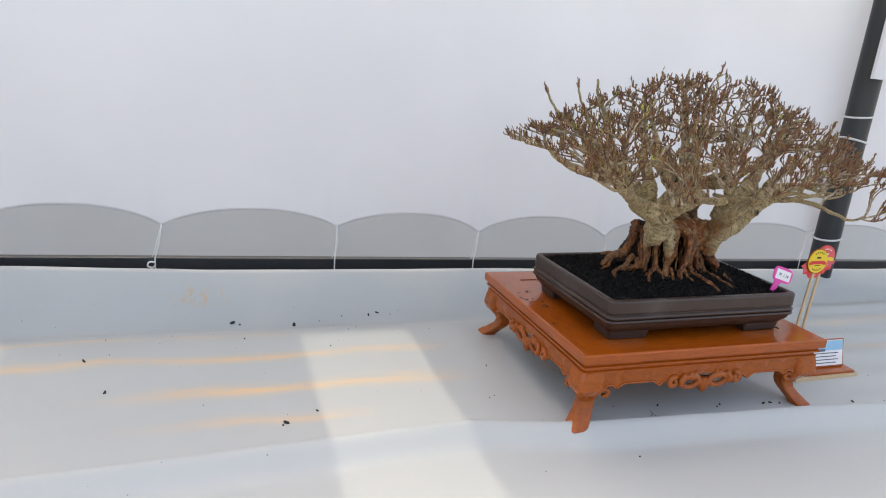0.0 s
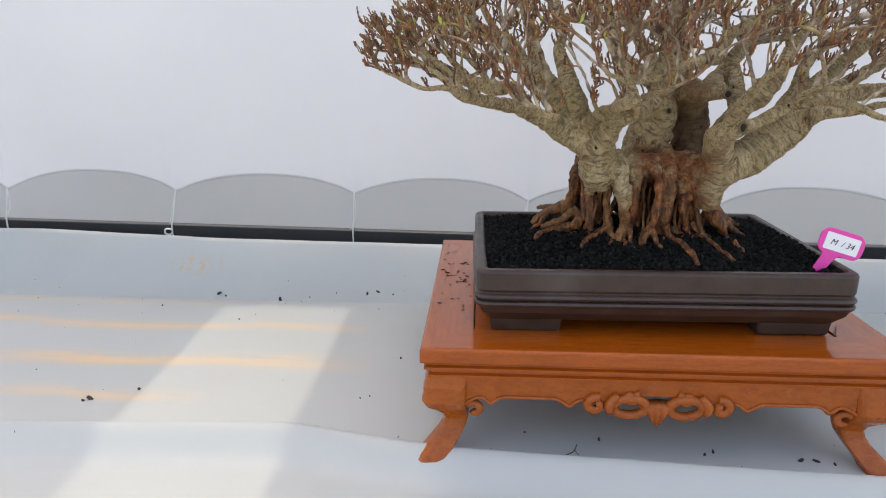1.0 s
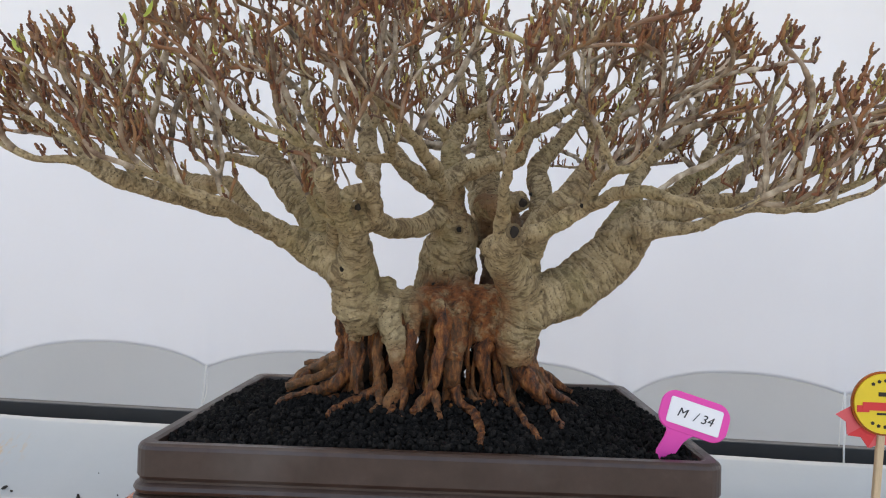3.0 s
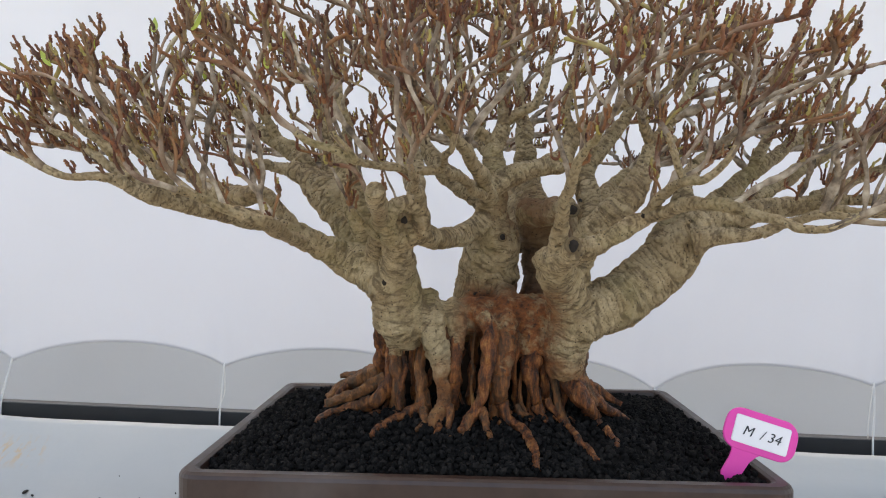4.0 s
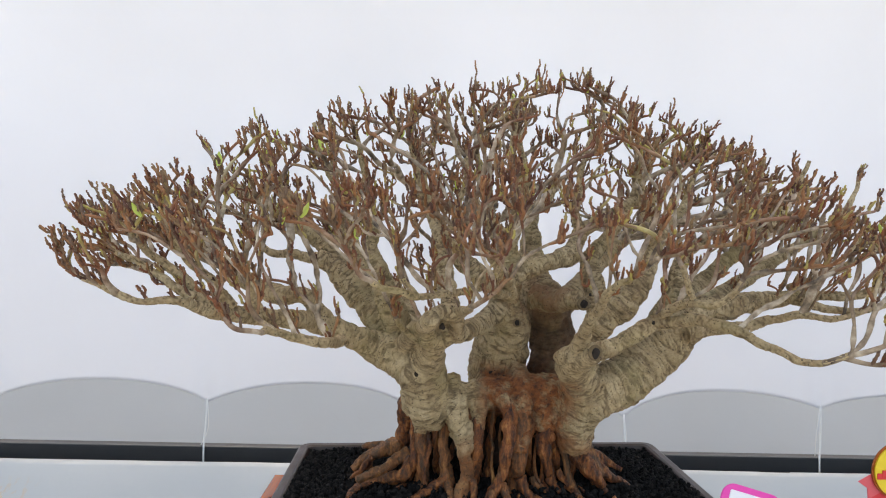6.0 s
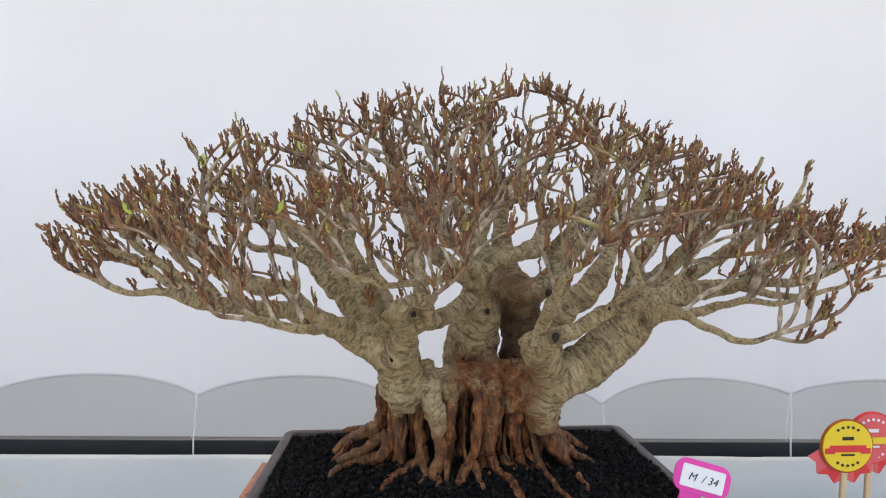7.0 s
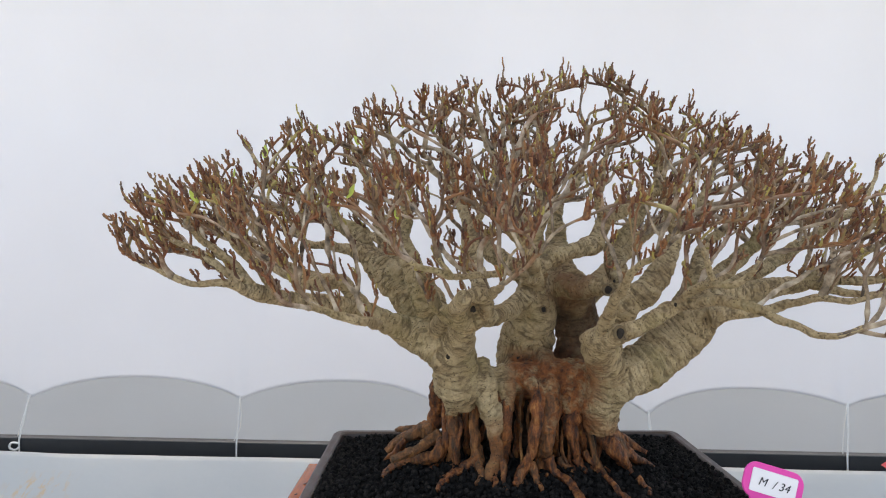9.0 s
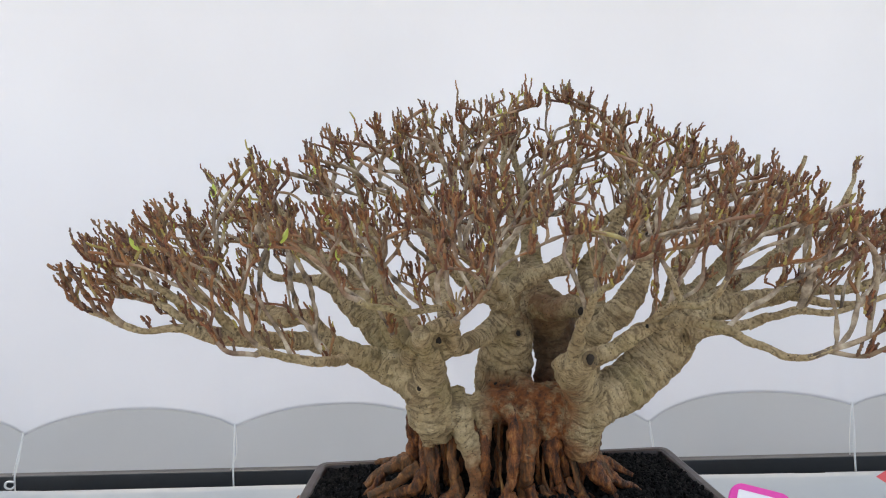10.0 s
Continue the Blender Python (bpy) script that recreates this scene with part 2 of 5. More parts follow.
M_STICK = wood_material("raw_pale_wood", (0.45, 0.30, 0.17), (0.68, 0.50, 0.31), 0.6, (9, 9, 1), 0.0)
M_CRUMB = plain("dark_crumbs", (0.035, 0.028, 0.022), 0.9, 200)
M_LEAF = plain("young_green_leaf", (0.40, 0.46, 0.07), 0.4, 90, 0.25)
M_GROUND = plain("grey_concrete", (0.30, 0.29, 0.27), 0.85, 6, 0.2)
M_CORE = plain("gap_shade_root_core", (0.035, 0.017, 0.009), 0.9, 60, 0.5)
M_HOLE = plain("knot_hole_shade", (0.02, 0.013, 0.008), 0.9, 200)
M_BLUE = plain("printed_sky_blue", (0.25, 0.50, 0.68), 0.35, 20, 0.2)
M_GREEN = plain("printed_green", (0.16, 0.30, 0.09), 0.35, 60, 0.5)
M_NAVY = plain("printed_navy", (0.03, 0.08, 0.16), 0.35, 60, 0.4)


# ---- building helpers ----
def part(name, bm, material, parent=None, label="", smooth=False):
    me = bpy.data.meshes.new(name)
    bm.to_mesh(me)
    bm.free()
    me.materials.append(material)
    if smooth:
        me.polygons.foreach_set("use_smooth", [True] * len(me.polygons))
    ob = new(name, me)
    if parent:
        ob.parent = parent
    return tagged(ob, label)


def empty(name, place, label, category, group="", kind=""):
    ob = new(name)
    ob.location = place
    ob.empty_display_size = 0.05
    return tagged(ob, label, category, group, kind)


def from_lists(name, verts, faces, material, parent=None, smooth=False, attr=None, attr_name="young"):
    me = bpy.data.meshes.new(name)
    me.from_pydata(verts, [], faces)
    me.materials.append(material)
    if smooth:
        me.polygons.foreach_set("use_smooth", [True] * len(me.polygons))
    if attr is not None:
        a = me.attributes.new(attr_name, "FLOAT", "POINT")
        a.data.foreach_set("value", np.asarray(attr, dtype=np.float32))
    me.update()
    ob = new(name, me)
    if parent:
        ob.parent = parent
    return ob


def box(size, centre=(0, 0, 0), bevel=0.0, segments=2, bm=None):
    bm = bm or bmesh.new()
    made = bmesh.ops.create_cube(bm, size=1.0)["verts"]
    bmesh.ops.scale(bm, vec=size, verts=made)
    bmesh.ops.translate(bm, vec=centre, verts=made)
    if bevel:
        edges = list({e for v in made for e in v.link_edges})
        bmesh.ops.bevel(bm, geom=edges, offset=bevel, segments=segments, affect="EDGES", profile=0.6)
    return bm


def disc(radius, thick, segments=40, bm=None, m=None, r2=None):
    bm = bm or bmesh.new()
    bmesh.ops.create_cone(bm, cap_ends=True, segments=segments, radius1=radius, radius2=radius if r2 is None else r2, depth=thick, matrix=m or Matrix())
    return bm


def loft(rings, closed=True, caps=True):
    """A skin over rings of equally many points."""
    bm = bmesh.new()
    rows = [[bm.verts.new(p) for p in ring] for ring in rings]
    n = len(rows[0])
    for a, b in zip(rows, rows[1:]):
        for i in range(n if closed else n - 1):
            j = (i + 1) % n
            bm.faces.new((a[i], a[j], b[j], b[i]))
    if caps:
        bm.faces.new(rows[0][::-1])
        bm.faces.new(rows[-1])
    bmesh.ops.recalc_face_normals(bm, faces=bm.faces)
    return bm


def rounded(w, d, r, z, n=6, cx=0, cy=0):
    pts = []
    for sx, sy, a0 in ((1, 1, 0), (-1, 1, 90), (-1, -1, 180), (1, -1, 270)):
        for k in range(n + 1):
            a = radians(a0 + 90 * k / n)
            pts.append((cx + sx * (w / 2 - r) + r * math.cos(a), cy + sy * (d / 2 - r) + r * math.sin(a), z))
    return pts


def spline(points, step):
    """Catmull-Rom through rows of numbers, sampled about every step of the first three."""
    P = np.array(points, float)
    P = np.vstack([2 * P[0] - P[1], P, 2 * P[-1] - P[-2]])
    out = []
    for i in range(1, len(P) - 2):
        a, b, c, d = P[i - 1:i + 3]
        n = max(2, int(np.linalg.norm((c - b)[:3]) / step))
        for k in range(n):
            t = k / n
            out.append(0.5 * (2 * b + (c - a) * t + (2 * a - 5 * b + 4 * c - d) * t * t + (3 * b - a - 3 * c + d) * t ** 3))
    out.append(P[-2])
    return np.array(out)


def tube_lists(path, radii, sides, verts, faces, wob=None):
    """Adds a tube with closed ends along path to the lists."""
    path = np.asarray(path, float)
    tang = np.gradient(path, axis=0)
    tang /= np.linalg.norm(tang, axis=1)[:, None] + 1e-9
    ref = np.array((0.31, 0.9, 0.29))
    base = len(verts)
    ang = np.arange(sides) * 2 * math.pi / sides
    for i, (p, t, r) in enumerate(zip(path, tang, radii)):
        u = np.cross(t, ref)
        u /= np.linalg.norm(u) + 1e-9
        v = np.cross(t, u)
        ref = -v if i else ref
        ref = np.cross(u, t)
        rr = r if wob is None else r * wob[i]
        ring = p + np.outer(np.cos(ang) * rr, u) + np.outer(np.sin(ang) * rr, v)
        verts.extend(map(tuple, ring))
    n = len(path)
    for i in range(n - 1):
        a, b = base + i * sides, base + (i + 1) * sides
        for k in range(sides):
            j = (k + 1) % sides
            faces.append((a + k, a + j, b + j, b + k))
    faces.append(tuple(base + k for k in range(sides))[::-1])
    faces.append(tuple(base + (n - 1) * sides + k for k in range(sides)))


def tube(name, points, radius, material, parent=None, sides=8, step=0.01, label=""):
    path = spline(points, step)
    v, f = [], []
    tube_lists(path[:, :3], np.full(len(path), radius), sides, v, f)
    return tagged(from_lists(name, v, f, material, parent, True), label)


# ---- the setting ----
ground = part("ground", box((120, 120, 0.1), (0, 0, -0.05)), M_GROUND)
tagged(ground, "grey concrete ground under the tent", "ground", kind="structure")

SHEET_Y = 4.235
TIP_X = (-3.87, -3.13, -2.39, -1.645, -0.88, -0.155, 0.597, 1.312, 2.05, 2.79, 3.53, 4.27)


def tip_count(x):
    """How many points of the lower edge lie between x and the one at -1.645."""
    return float(np.interp(x, TIP_X, range(-3, 9)))


def TIP_Z(x):
    return float(np.interp(tip_count(x), (-3, 0, 1, 2, 3, 4, 8), (0.95, 0.952, 0.95, 0.926, 0.902, 0.936, 0.9)))


def backdrop_sheet():
    """White sheet whose lower edge is drawn down into points by the cords."""
    verts, faces = [], []
    nx, nz = 560, 26
    x0, x1 = TIP_X[0], TIP_X[-1]
    for i in range(nx + 1):
        x = x0 + (x1 - x0) * i / nx
        k = math.floor(tip_count(x))
        u = tip_count(x) - k
        tip = TIP_Z(x)
        low = tip + (1.026 - 0.0105 * k - tip) * (1 - abs(2 * u - 1) ** 2.25) ** 0.9
        for j in range(nz + 1):
            s = (j / nz) ** 1.6
            z = low + (3.29 - low) * s
            pull = math.exp(-(min(u, 1 - u) / 0.06) ** 2) * math.exp(-(z - 0.93) * 5)
            y = SHEET_Y + 0.012 * noise.noise((x * 0.8, z * 0.5, 0.0)) + 0.006 * noise.noise((x * 3, z * 0.7, 4.0)) - 0.014 * pull
            verts.append((x, y, z))
    for i in range(nx):
        for j in range(nz):
            a = i * (nz + 1) + j
            faces.append((a, a + nz + 1, a + nz + 2, a + 1))
    ob = from_lists("wall_backdrop", verts, faces, M_SHEET, None, True)
    s = ob.modifiers.new("thick", "SOLIDIFY")
    s.thickness = 0.002
    return tagged(ob, "white plastic backdrop sheet with scalloped lower edge", "backdrop", kind="structure")


backdrop_sheet()


def rear_tarp():
    verts, faces = [], []
    nx, nz = 120, 16
    for i in range(nx + 1):
        for j in range(nz + 1):
            x, z = -8 + 16 * i / nx, 2.1 * j / nz
            verts.append((x, 5.5 + 0.03 * noise.noise((x * 0.9, z, 2.0)), z))
    for i in range(nx):
        for j in range(nz):
            a = i * (nz + 1) + j
            faces.append((a, a + nz + 1, a + nz + 2, a + 1))
    ob = from_lists("wall_rear", verts, faces, M_REAR, None, True)
    s = ob.modifiers.new("thick", "SOLIDIFY")
    s.thickness = 0.003
    return tagged(ob, "grey-white tarpaulin hanging behind the backdrop", "tarpaulin", kind="structure")


rear_tarp()


def roof():
    """Translucent roof sheets, unseen overhead, with two open gaps placed to let sun patches onto the cover."""
    bm = bmesh.new()
    z, back_y, gap_y, front_y = 3.3, 4.3, 4.26, 2.75
    for x0, x1 in ((-9, -2.46), (-2.03, -1.135), (-0.745, 9)):
        box((x1 - x0, gap_y - front_y, 0.004), ((x0 + x1) / 2, (gap_y + front_y) / 2, z), bm=bm)
    box((18, back_y - gap_y, 0.004), (0, (back_y + gap_y) / 2, z), bm=bm)
    return tagged(part("ceiling", bm, M_ROOF), "white translucent roof sheets, unseen, gapped to let sun patches through", "tent roof", kind="structure")


roof()


def front_fill_tarp():
    """Plain white tarpaulin added unseen behind the viewer, to fill light from the front."""
    verts = [(-12 + 24 * i / 60, -2.6 + 0.04 * noise.noise((i * 0.4, j, 5.0)), 1.7 * j / 6) for i in range(61) for j in range(7)]
    faces = [(i * 7 + j, i * 7 + j + 1, i * 7 + j + 8, i * 7 + j + 7) for i in range(60) for j in range(6)]
    ob = from_lists("wall_front_fill", verts, faces, M_FRONT, None, True)
    return tagged(ob, "plain white tarpaulin added out of view to fill the light", "tarpaulin", kind="structure")


front_fill_tarp()

# steel rail behind the table
PIPE_A, PIPE_B = Vector((-4.6, 4.225, 0.833)), Vector((4.4, 4.225, 0.687))


def rail_at(x):
    return PIPE_A.lerp(PIPE_B, (x - PIPE_A.x) / (PIPE_B.x - PIPE_A.x))


rail = empty("steel_rail", PIPE_A, "black painted square steel rail behind the table", "rail")
length = (PIPE_B - PIPE_A).length
tilt = math.atan2(PIPE_B.z - PIPE_A.z, PIPE_B.x - PIPE_A.x)
bar = part("rail_tube", box((length, 0.04, 0.056), (length / 2, 0, 0), 0.004), M_PIPE, rail)
bar.rotation_euler = (0, -tilt, 0)
for x in (-3.4, 1.16, 3.9):
    h = rail_at(x).z - 0.028
    part("rail_leg", box((0.085, 0.05, h), (x - PIPE_A.x, 0.01, -PIPE_A.z + h / 2), 0.003), M_PIPE, rail)

# upright post with its notice
post = empty("tent_post", (2.12, 4.13, 0), "black steel tent post tied to the backdrop with cord", "post")
bm = disc(0.072, 3.3, 32)
part("shaft", bm, M_PIPE, post, smooth=False).location = (0, 0, 1.65)
for z, s in ((0.93, 0.2), (1.52, -0.25), (1.66, 0.15)):
    ring = [(0.076 * math.cos(a * math.pi / 8), 0.076 * math.sin(a * math.pi / 8), z + s * 0.06 * math.cos(a * math.pi / 8)) for a in range(17)]
    tube("cord_loop", ring, 0.006, M_STRING, post, 6, 0.02, "white cord wound round the post")
notice = empty("notice_board", (2.17, 4.03, 2.04), "white paper notice hung on the black post", "sign")
part("board", box((0.30, 0.02, 0.34), (0, 0, 0), 0.003), M_LABEL, notice)
for k in range(4):
    part("print_line", box((0.16 - 0.03 * (k % 2), 0.002, 0.03), (0.02, -0.0115, 0.11 - 0.075 * k)), plain("grey_print", (0.35, 0.36, 0.38), 0.6), notice)


def tie(k):
    """A cord from a point of the backdrop to the rail."""
    x = TIP_X[k + 3]
    low = TIP_Z(x) + 0.003
    ob = empty("tie_cord", (x, SHEET_Y - 0.018, low), "thin white cord tying the backdrop to the steel rail", "cord", "backdrop ties")
    r = rail_at(x)
    dx = -0.028 if k == 0 else -0.008 - 0.012 * ((k * 7) % 3 - 1)
    dz = r.z - low
    tube("strand", [(0, 0, 0.01), (dx * 0.5, -0.012, dz * 0.5), (dx, -0.014, dz + 0.03), (dx, -0.016, dz - 0.032)], 0.0032, M_STRING, ob, 6, 0.02)
    tube("strand", [(0, 0.002, 0.01), (dx * 0.5 - 0.012 + 0.02 * (k % 2), -0.004, dz * 0.5), (dx - 0.012, -0.006, dz + 0.031)], 0.0018, M_STRING, ob, 5, 0.02)
    if k == 0:
        tube("bow_loop", [(dx, -0.018, dz + 0.01), (dx - 0.024, -0.022, dz + 0.012), (dx - 0.03, -0.022, dz - 0.006), (dx - 0.012, -0.02, dz - 0.014), (dx, -0.018, dz - 0.006)], 0.004, M_STRING, ob, 6, 0.006)
    return ob


for k in range(-2, 6):
    tie(k)


# ---- table and its cover ----
TOP = 0.757


def cover_height(x, y):
    yr = np.interp(x, (-3, -1.87, -1.4, -0.73, -0.4, 0.36, 0.71, 3), (2.70, 2.706, 2.722, 2.757, 2.69, 2.642, 2.61, 2.52))
    z = TOP
    d = y - yr
    z += 0.022 * math.exp(-abs(d) / 0.005) if d > 0 else 0.022 * math.exp(-(d / 0.045) ** 2)
    s = min(1, max(0, -d / 0.10))
    z -= 0.028 * s * s * (3 - 2 * s)
    hump = 0.016 * math.exp(-((y - 3.30) / 0.16) ** 2) * (1 if x < -0.55 else math.exp(-((x + 0.55) / 0.08) ** 2))
    edge = np.interp(x, (-2.2, -1.5, -0.9, -0.2, 0.6, 1.08, 1.8, 2.5), (0.809, 0.78, 0.772, 0.766, 0.749, 0.736, 0.724, 0.714))
    s = min(1, max(0, (y - 3.44) / 0.42))
    s = s * s * (3 - 2 * s)
    dip = -0.145 * s
    s = min(1, max(0, (y - 3.86) / 0.27))
    rise = (edge - (TOP - 0.145)) * s ** 1.15
    z += hump + dip + rise
    z += 0.0035 * noise.noise((x * 1.3, y * 7, 0)) + 0.002 * noise.noise((x * 4, y * 5, 3.0))
    if x > 0.5:
        z += 0.004 * math.sin(y * 38 + x) * min(1, (x - 0.5) * 3)
    return z


def table_cover():
    xs = np.linspace(-4.0, 4.0, 230)
    ys = np.concatenate([np.linspace(2.12, 2.5, 8), np.linspace(2.51, 2.85, 130), np.linspace(2.87, 4.13, 76)])
    verts, faces = [], []
    for x in xs:
        for k, z in enumerate((0.12, 0.4, 0.66, 0.715)):
            verts.append((x, 2.095 + 0.02 * (3 - k) * noise.noise((x * 3, 0, 7)), z))
        verts.extend((x, y, cover_height(x, y)) for y in ys)
    n = len(ys) + 4
    for i in range(len(xs) - 1):
        for j in range(n - 1):
            a = i * n + j
            faces.append((a, a + n, a + n + 1, a + 1))
    ob = from_lists("table_cover", verts, faces, M_CLOTH, None, True)
    s = ob.modifiers.new("thick", "SOLIDIFY")
    s.thickness, s.offset = 0.002, -1
    return tagged(ob, "white plastic table cover with rust-orange stripe stains", "table cover")


table_cover()
table = empty("display_table", (0, 2.77, 0), "plain long display table under a white cover", "table")
part("tabletop", box((7.8, 1.26, 0.03), (0, 0, 0.705), 0.004), M_STICK, table)
for sx in (-3.6, -1.2, 1.2, 3.6):
    for sy in (-0.55, 0.55):
        part("leg", box((0.05, 0.05, 0.69), (sx, sy, 0.345), 0.003), M_STICK, table)


def crumbs():
    rng = random.Random(4)
    bm = bmesh.new()
    spots = [(-1.36, 3.89, 0.011), (-1.33, 3.88, 0.007), (-1.11, 3.86, 0.012), (-1.0, 3.88, 0.004), (-0.9, 3.9, 0.004), (-0.78, 3.9, 0.007), (-0.74, 3.91, 0.008), (-0.68, 3.9, 0.004), (-1.15, 2.91, 0.006), (-1.24, 2.86, 0.008), (-1.25, 2.85, 0.005), (-1.8, 3.28, 0.007), (-1.72, 3.1, 0.007), (-1.33, 3.4, 0.004), (-1.05, 3.3, 0.003), (-0.25, 2.78, 0.004), (-0.1, 2.76, 0.005), (0.12, 2.73, 0.005), (0.28, 2.71, 0.006), (0.31, 2.71, 0.006), (0.34, 2.7, 0.004), (0.1, 2.72, 0.004), (-0.3, 2.56, 0.004), (-0.6, 2.55, 0.003), (0.62, 2.66, 0.006), (-0.55, 3.1, 0.004), (-0.62, 2.9, 0.003)]
    for _ in range(110):
        spots.append((rng.uniform(-2.2, 1.6), rng.uniform(2.55, 4.0), rng.uniform(0.0012, 0.0028)))
    for x, y, r in spots:
        m = Matrix.Translation((x, y, cover_height(x, y) + r * 0.25)) @ Euler((rng.random() * 6, rng.random() * 6, rng.random() * 6)).to_matrix().to_4x4() @ Matrix.Diagonal((1.4, 0.7, 0.5, 1))
        bmesh.ops.create_icosphere(bm, subdivisions=1, radius=r, matrix=m)
    return tagged(part("crumbs", bm, M_CRUMB), "dark crumbs of soil scattered on the cover", "crumbs", kind="stuff")


crumbs()
straw = empty("dry_straw", (-0.16, 2.705, cover_height(-0.16, 2.705) + 0.003), "dry forked grass stalk lying on the cover", "straw")
tube("stalk", [(-0.025, -0.01, 0), (0, 0.0, 0.004), (0.012, 0.03, 0.002)], 0.0009, M_CRUMB, straw, 5)
tube("stalk", [(0.004, 0.008, 0.004), (0.014, -0.012, 0.001)], 0.0008, M_CRUMB, straw, 5)

# ---- wooden stand ----
STAND_TOP, SW, SD = 0.997, 0.892, 0.736
stand = empty("bonsai_stand", (-0.012, 3.034, TOP), "carved orange varnished wooden stand on the table cover", "stand")
H = STAND_TOP - TOP


def stand_slab():
    """Frame of the top in four mitred boards round a sunk panel."""
    t, b = 0.032, 0.098
    w, d = SW / 2, SD / 2
    for name, mat, quad in (("top_rail", M_WOOD, ((-w, -d), (w, -d), (w - b, -d + b), (-w + b, -d + b))),
                            ("top_rail", M_WOOD, ((w, d), (-w, d), (-w + b, d - b), (w - b, d - b))),
                            ("top_stile", M_WOOD_Y, ((w, -d), (w, d), (w - b, d - b), (w - b, -d + b))),
                            ("top_stile", M_WOOD_Y, ((-w, d), (-w, -d), (-w + b, -d + b), (-w + b, d - b)))):
        bm = bmesh.new()
        lo = [bm.verts.new((x, y, H - t)) for x, y in quad]
        hi = [bm.verts.new((x, y, H)) for x, y in quad]
        bm.faces.new(lo[::-1]), bm.faces.new(hi)
        for i in range(4):
            bm.faces.new((lo[i], lo[(i + 1) % 4], hi[(i + 1) % 4], hi[i]))
        edge = [e for e in bm.edges if set(e.verts) in ({hi[0], hi[1]}, {lo[0], lo[1]})]
        bmesh.ops.bevel(bm, geom=edge, offset=0.006, segments=3, affect="EDGES", profile=0.5)
        part(name, bm, mat, stand)
    part("panel", box((SW - 2 * b - 0.006, SD - 2 * b - 0.006, 0.02), (0, 0, H - 0.0125), 0.001), M_WOOD, stand)
    part("panel_groove", box((SW - 2 * b + 0.004, SD - 2 * b + 0.004, 0.01), (0, 0, H - 0.022)), M_GROOVE, stand)


stand_slab()
# stepped moulding below the top
z0 = H - 0.032
rings = []
for inset, dz in ((0.012, 0.0), (0.012, -0.006), (0.006, -0.009), (0.006, -0.014), (0.012, -0.017), (0.018, -0.020), (0.018, -0.024), (0.012, -0.027), (0.012, -0.031)):
    rings.append(rounded(SW - 2 * inset, SD - 2 * inset, 0.006, z0 + dz, 3))
part("moulding", loft(rings), M_WOOD, stand)


def apron(span, name):
    """A carved skirt board with a wavy lower edge, drawn in x and z round its middle."""
    half = span / 2
    low = []
    n = 120
    for i in range(n + 1):
        x = -half + span * i / n
        a = abs(x) / half
        z = -0.046 + 0.014 * max(0.0, 1 - (abs(x) / 0.09) ** 6)
        z -= 0.016 * math.exp(-((a - 0.44) / 0.035) ** 2)
        z -= 0.015 * math.exp(-((a - 0.83) / 0.03) ** 2)
        z -= 0.032 * max(0, (a - 0.86) / 0.14) ** 2
        low.append((x, z))
    bm = bmesh.new()
    front = [bm.verts.new((x, -0.011, z)) for x, z in low] + [bm.verts.new((half, -0.011, 0)), bm.verts.new((-half, -0.011, 0))]
    face = bm.faces.new(front)
    made = bmesh.ops.extrude_face_region(bm, geom=[face])["geom"]
    bmesh.ops.translate(bm, vec=(0, 0.022, 0), verts=[g for g in made if isinstance(g, bmesh.types.BMVert)])
    bmesh.ops.recalc_face_normals(bm, faces=bm.faces)
    return part(name, bm, M_CARVE, stand)


def scroll(cx, cz, r, turn, flip):
    return [(cx + flip * r * (1 - k / 15) * math.cos(turn + k * 0.55), -0.012, cz + r * (1 - k / 15) * math.sin(turn + k * 0.55)) for k in range(13)]


def shell(ap):
    """Fan-shaped shell that hangs between the two eyes."""
    verts, faces = [], []
    nu, nv = 28, 8
    for b in (0, 1):
        for i in range(nu + 1):
            u = -1 + 2 * i / nu
            for j in range(nv + 1):
                v = j / nv
                half = 0.040 - 0.030 * v ** 0.8
                low = -0.046 - 0.004 * abs(u)
                z = low - (0.048 - 0.016 * abs(u) ** 1.5) * v
                rib = 0.0022 * math.cos(u * math.pi * 3.5)
                y = 0.008 if b else -0.012 - 0.008 * math.sin(math.pi * min(1, v * 0.8 + 0.15)) * (1 - u * u) ** 0.5 - rib
                verts.append((u * half, y, z))
    m = nv + 1
    size = (nu + 1) * m
    for i in range(nu):
        for j in range(nv):
            a = i * m + j
            faces.append((a, a + 1, a + m + 1, a + m))
            faces.append((size + a, size + a + m, size + a + m + 1, size + a + 1))
    for i in range(nu):
        for j in (0, nv):
            a = i * m + j
            q = (a, a + m, size + a + m, size + a)
            faces.append(q if j == 0 else q[::-1])
    for j in range(nv):
        for i in (0, nu):
            a = i * m + j
            q = (a, a + 1, size + a + 1, size + a)
            faces.append(q[::-1] if i == 0 else q)
    from_lists("shell_carving", verts, faces, M_CARVE, ap, True)


